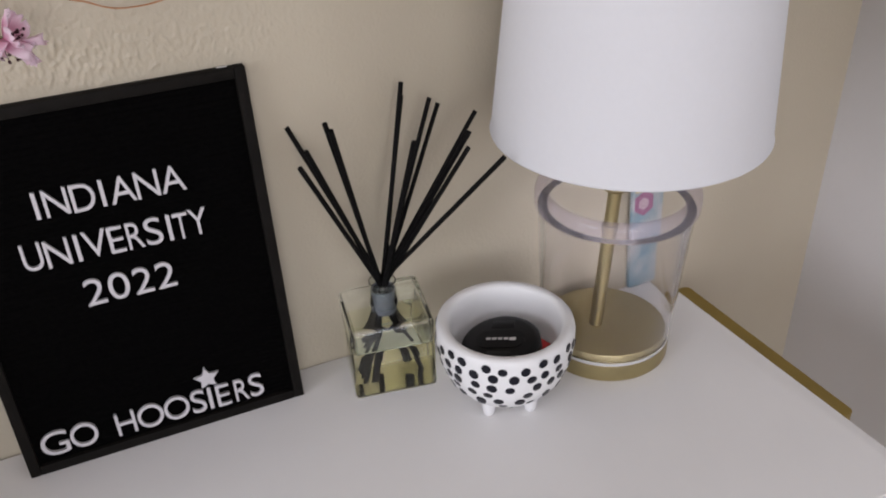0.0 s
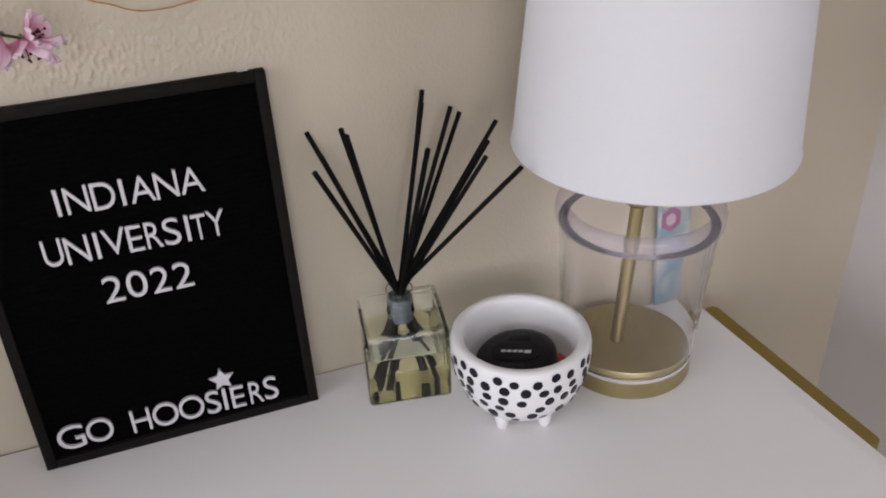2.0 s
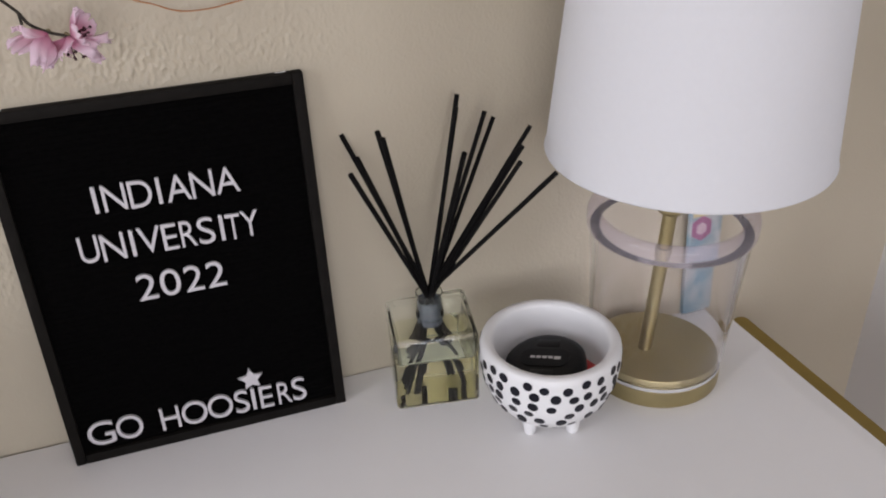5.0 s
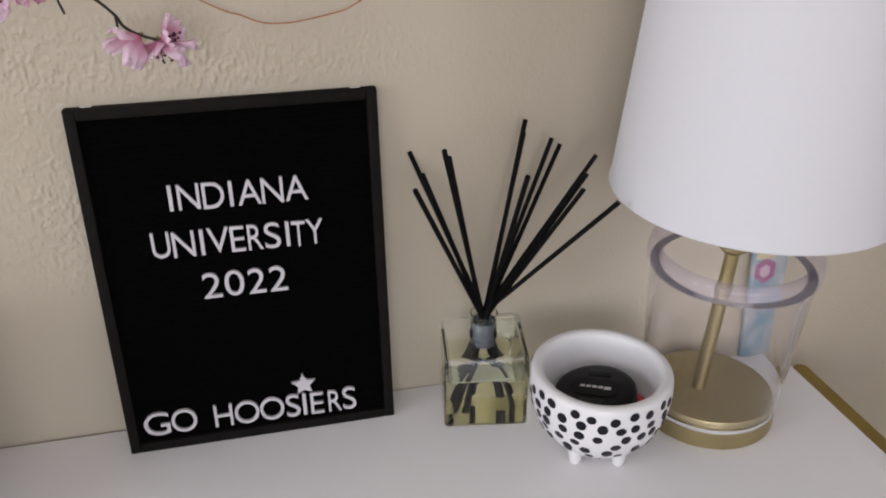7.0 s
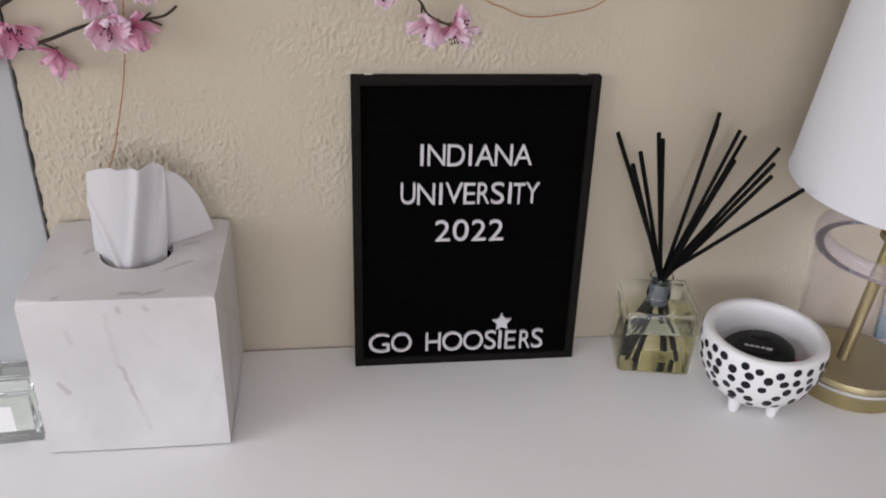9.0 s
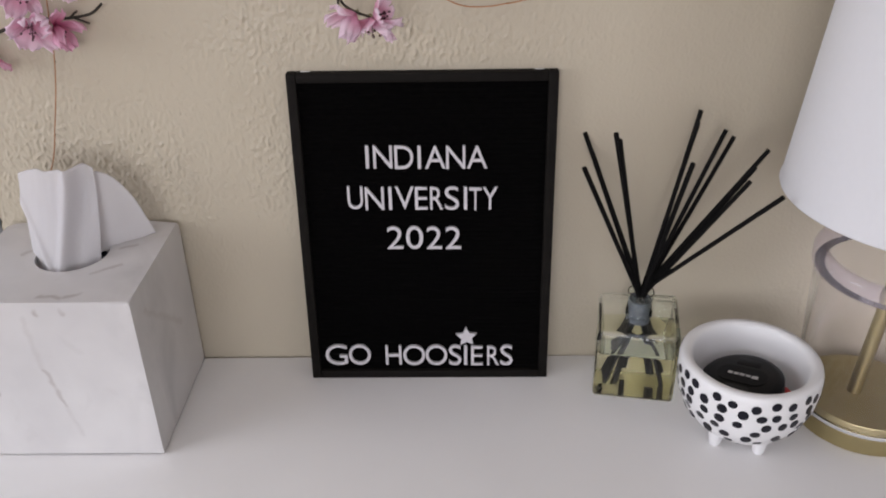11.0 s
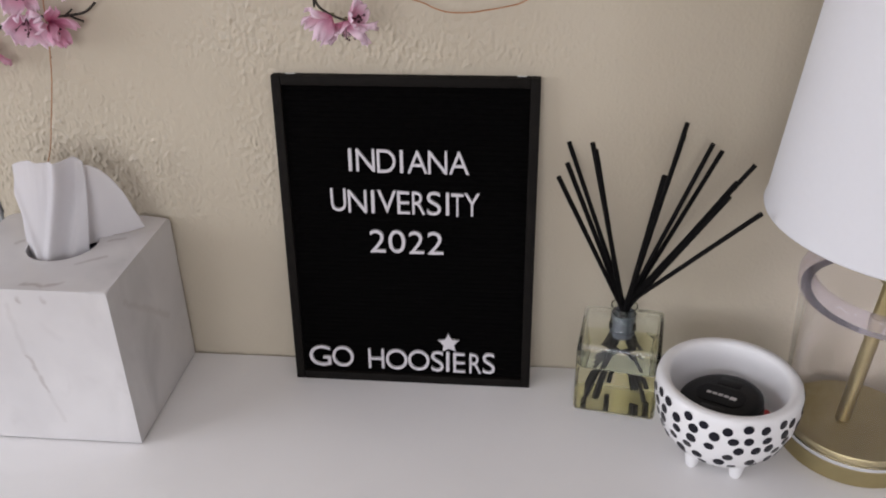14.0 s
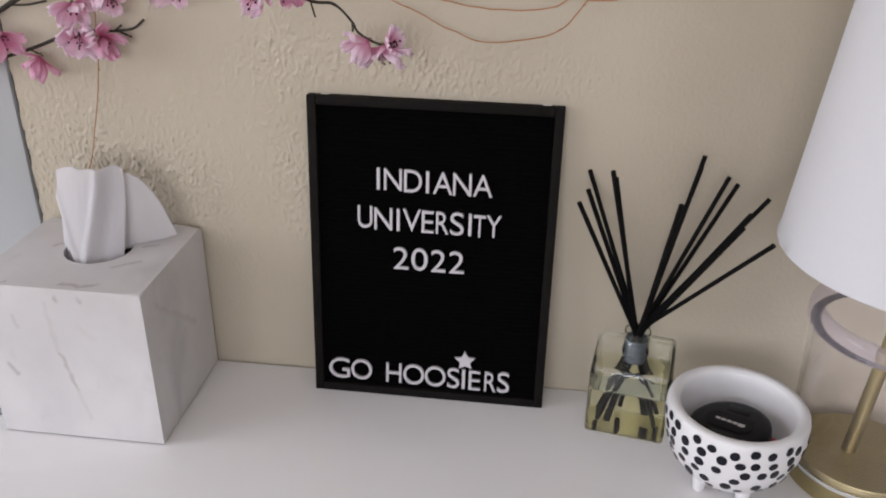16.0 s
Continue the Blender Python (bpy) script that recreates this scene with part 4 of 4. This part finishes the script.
def blossom(branch, place, way, size, seed, mat=None, count=5):
    """A silk blossom whose face points along way."""
    rng = random.Random(seed)
    turn = Vector(way).to_track_quat("Z", "Y").to_matrix().to_4x4()
    m = Matrix.Translation(place) @ turn
    bm = bmesh.new()
    bm.verts.layers.float.new("tone")
    for k in range(count):
        a = 360 / count * k + rng.uniform(-14, 14)
        pm = m @ pose(0, 0, 0, 0, 0, a) @ pose(0, 0.0006, 0, rng.uniform(0, 52), rng.uniform(-22, 22), 0)
        petal(bm, pm, size * rng.uniform(0.75, 1.10), size * rng.uniform(0.36, 0.50), rng.uniform(0.0, 0.4), rng)
    flower = part("blossom", bm, mat or M_PETAL, branch, angle=80)
    flower.modifiers.new("thickness", "SOLIDIFY").thickness = 0.0003
    bm = bmesh.new()
    for k in range(9):
        a, lean = rng.uniform(0, 6.28), rng.uniform(0.1, 0.65)
        tip = Vector((math.cos(a) * lean, math.sin(a) * lean, 1)) * size * rng.uniform(0.3, 0.62)
        tube(bm, [m @ Vector((0, 0, 0)), m @ (tip * 0.6), m @ tip], [0.00022, 0.0002, 0.0002], 5)
        bmesh.ops.create_icosphere(bm, subdivisions=1, radius=0.00105, matrix=Matrix.Translation(m @ tip))
    part("stamen_tuft", bm, M_STAMEN, flower, "dark stamens")
    bm = bmesh.new()
    bmesh.ops.create_icosphere(bm, subdivisions=2, radius=size * 0.055, matrix=m @ Matrix.Translation((0, 0, -size * 0.06)))
    part("calyx", bm, M_CALYX, flower, "olive green calyx")
    return flower


def branch_right():
    b = thing("blossom_branch", pose(0.004, 0, 0), "artificial branch with drooping pink silk blossoms against the wall", "branch", "blossom branches")
    part("twig", tube(bmesh.new(), curve_points([(-0.30, -0.03, 1.30), (-0.12, -0.045, 1.22), (-0.03, -0.052, 1.165), (0.020, -0.058, 1.1455), (0.041, -0.06, 1.1435), (0.055, -0.06, 1.131), (0.0600, -0.06, 1.1225), (0.069, -0.06, 1.1165), (0.080, -0.06, 1.1125)]), [0.0022] * 17 + [0.0013] * 17 + [0.0010] * 31, 8), M_TWIG, b, "bent dark twig")
    part("twig", tube(bmesh.new(), curve_points([(0.022, -0.058, 1.1455), (0.0235, -0.058, 1.139), (0.0255, -0.058, 1.132)], 3), 0.0008, 6), M_TWIG, b)
    part("twig", tube(bmesh.new(), [(0.0560, -0.06, 1.130), (0.0562, -0.06, 1.1225)], 0.0009, 6), M_TWIG, b)
    blossom(b, (0.069, -0.060, 1.1160), (-0.6, -0.6, -0.65), 0.025, 3, M_PALE)
    blossom(b, (0.080, -0.060, 1.1125), (0.30, -0.35, -1.0), 0.025, 11, M_PALE)
    blossom(b, (0.082, -0.060, 1.1130), (0.95, -0.30, 0.25), 0.023, 12, M_PALE, 4)
    blossom(b, (0.005, -0.062, 1.1600), (0.15, -0.6, -0.4), 0.024, 5, M_PETAL)
    blossom(b, (0.0215, -0.180, 1.1740), (-0.2, -0.8, -0.35), 0.020, 6, M_PALE)
    part("twig", tube(bmesh.new(), curve_points([(-0.03, -0.052, 1.165), (-0.020, -0.11, 1.185), (0.004, -0.16, 1.186), (0.0215, -0.178, 1.176)], 4), 0.0010, 6), M_TWIG, b)
    blossom(b, (-0.095, -0.050, 1.1520), (0.1, -0.5, -0.8), 0.027, 7, M_PALE)
    return b


def branch_left():
    b = thing("blossom_branch", pose(0.007, 0, 0.006), "artificial branch with open pink silk blossoms over the tissue box", "branch", "blossom branches")
    y = -0.008
    part("twig", tube(bmesh.new(), curve_points([(-0.3781, y, 1.0377), (-0.3162, y, 1.0573), (-0.2863, y, 1.0671), (-0.2543, y, 1.0779), (-0.2264, y, 1.0888), (-0.2027, y, 1.0944), (-0.1883, y, 1.0950), (-0.1718, y, 1.0960), (-0.1573, y, 1.0991), (-0.1470, y, 1.1068)]), [0.0015] * 40 + [0.0011] * 33, 8), M_TWIG, b, "dark twig")
    part("twig", tube(bmesh.new(), curve_points([(-0.1769, y, 1.0950), (-0.1728, y, 1.0981), (-0.1687, y, 1.1011)], 3), 0.0009, 6), M_TWIG, b)
    part("twig", tube(bmesh.new(), curve_points([(-0.1718, y, 1.0955), (-0.1656, y, 1.0929), (-0.1604, y, 1.0908)], 3), 0.0009, 6), M_TWIG, b)
    part("twig", tube(bmesh.new(), curve_points([(-0.2615, y, 1.0754), (-0.2543, y, 1.0723), (-0.2491, y, 1.0697)], 3), 0.0008, 6), M_TWIG, b)
    part("twig", tube(bmesh.new(), curve_points([(-0.4193, y, 1.0532), (-0.3162, y, 1.0944), (-0.2832, y, 1.1089), (-0.2574, y, 1.1233), (-0.2337, y, 1.1305), (-0.2027, y, 1.1563)]), [0.0030] * 16 + [0.0024] * 25, 8), M_TWIG, b, "dark main stem")
    part("twig", tube(bmesh.new(), curve_points([(-0.2729, y, 1.1146), (-0.2543, y, 1.1156), (-0.2357, y, 1.1197)], 4), 0.0010, 6), M_TWIG, b)
    blossom(b, (-0.2027, y - 0.012, 1.0965), (0.25, -0.9, -0.35), 0.031, 21, M_PALE)
    blossom(b, (-0.1852, y - 0.010, 1.0929), (0.75, -0.3, -0.65), 0.022, 22, M_PETAL)
    blossom(b, (-0.2460, y - 0.010, 1.0728), (-0.35, -0.45, -0.85), 0.025, 23, M_PETAL, 4)
    blossom(b, (-0.2790, y - 0.012, 1.0903), (0.5, -0.8, -0.2), 0.024, 24, M_PETAL)
    blossom(b, (-0.2048, y - 0.012, 1.1213), (0.45, -0.6, -0.5), 0.026, 25, M_PALE)
    blossom(b, (-0.1697, y - 0.012, 1.1326), (0.3, -0.6, -0.6), 0.026, 26, M_PALE)
    blossom(b, (-0.3007, y - 0.012, 1.0769), (0.2, -0.8, -0.5), 0.028, 27, M_PALE)
    return b


branch_right()
branch_left()


# ---------------------------------------------------------------- copper wire of the light string
def copper_wire():
    w = thing("string_light_wire", pose(0, 0, 0), "thin copper string light wire looped on the wall", "wire")
    y = -0.0094
    runs = (
        [(0.040, 1.160), (0.062, 1.149), (0.0835, 1.1385), (0.1085, 1.1275), (0.1247, 1.1190), (0.1370, 1.1143), (0.1528, 1.1080), (0.1700, 1.1067), (0.1905, 1.1092), (0.2130, 1.1138), (0.2275, 1.1215), (0.2378, 1.1335), (0.2452, 1.1451), (0.252, 1.156)],
        [(0.075, 1.158), (0.1000, 1.1480), (0.1267, 1.1405), (0.1481, 1.1363), (0.1718, 1.1345), (0.1952, 1.1345), (0.2182, 1.1381), (0.2293, 1.1445), (0.2400, 1.1510)],
        [(0.036, 1.166), (0.065, 1.154), (0.097, 1.1515), (0.108, 1.1500), (0.143, 1.151), (0.170, 1.154), (0.21, 1.162)],
        [(0.040, 1.168), (0.10, 1.159), (0.155, 1.1535), (0.186, 1.1515), (0.219, 1.1500), (0.244, 1.1485), (0.272, 1.152), (0.30, 1.16)],
        [(0.07, 1.17), (0.14, 1.157), (0.20, 1.1520), (0.25, 1.1500), (0.29, 1.156)],
        [(0.10, 1.170), (0.165, 1.156), (0.215, 1.1530), (0.258, 1.1515), (0.295, 1.160)],
        [(0.13, 1.168), (0.185, 1.1545), (0.230, 1.1500), (0.268, 1.1530), (0.30, 1.166)],
        [(0.15, 1.166), (0.200, 1.1560), (0.240, 1.1525), (0.275, 1.1500), (0.31, 1.163)],
        [(0.05, 1.172), (0.120, 1.1625), (0.190, 1.1575), (0.250, 1.1550), (0.30, 1.162)],
        [(0.2330, 1.1500), (0.2450, 1.1462), (0.2580, 1.1458), (0.2700, 1.1472), (0.2820, 1.1530)],
        [(-0.170, 1.17), (-0.180, 1.123), (-0.184, 1.085), (-0.190, 1.050), (-0.199, 1.015), (-0.211, 0.975), (-0.232, 0.935), (-0.238, 0.915)],
    )
    seed = None
    for k, run in enumerate(runs):
        pts = curve_points([(x, y - 0.0006 * k, z) for x, z in run], 6)
        pts = [p + Vector((0.0, 0.0, 0.0009 * noise.noise(Vector((p.x * 75, 3.1 * k, p.z * 75))))) for p in pts]
        part("strand", tube(bmesh.new(), pts, 0.00050, 6), M_COPPER, w)
        for q in pts[4::11]:
            if seed is None:
                bm = bmesh.new()
                bmesh.ops.create_icosphere(bm, subdivisions=1, radius=0.0009, matrix=Matrix.Diagonal((1.6, 1, 1, 1)))
                seed = ob = part("bulb", bm, M_BOTTLE, w, "tiny clear bulb")
            else:
                ob = new("bulb", seed.data)
                ob.parent = w
                ob.visible_shadow = False
            ob.matrix_basis = Matrix.Translation(q)
    return w


copper_wire()
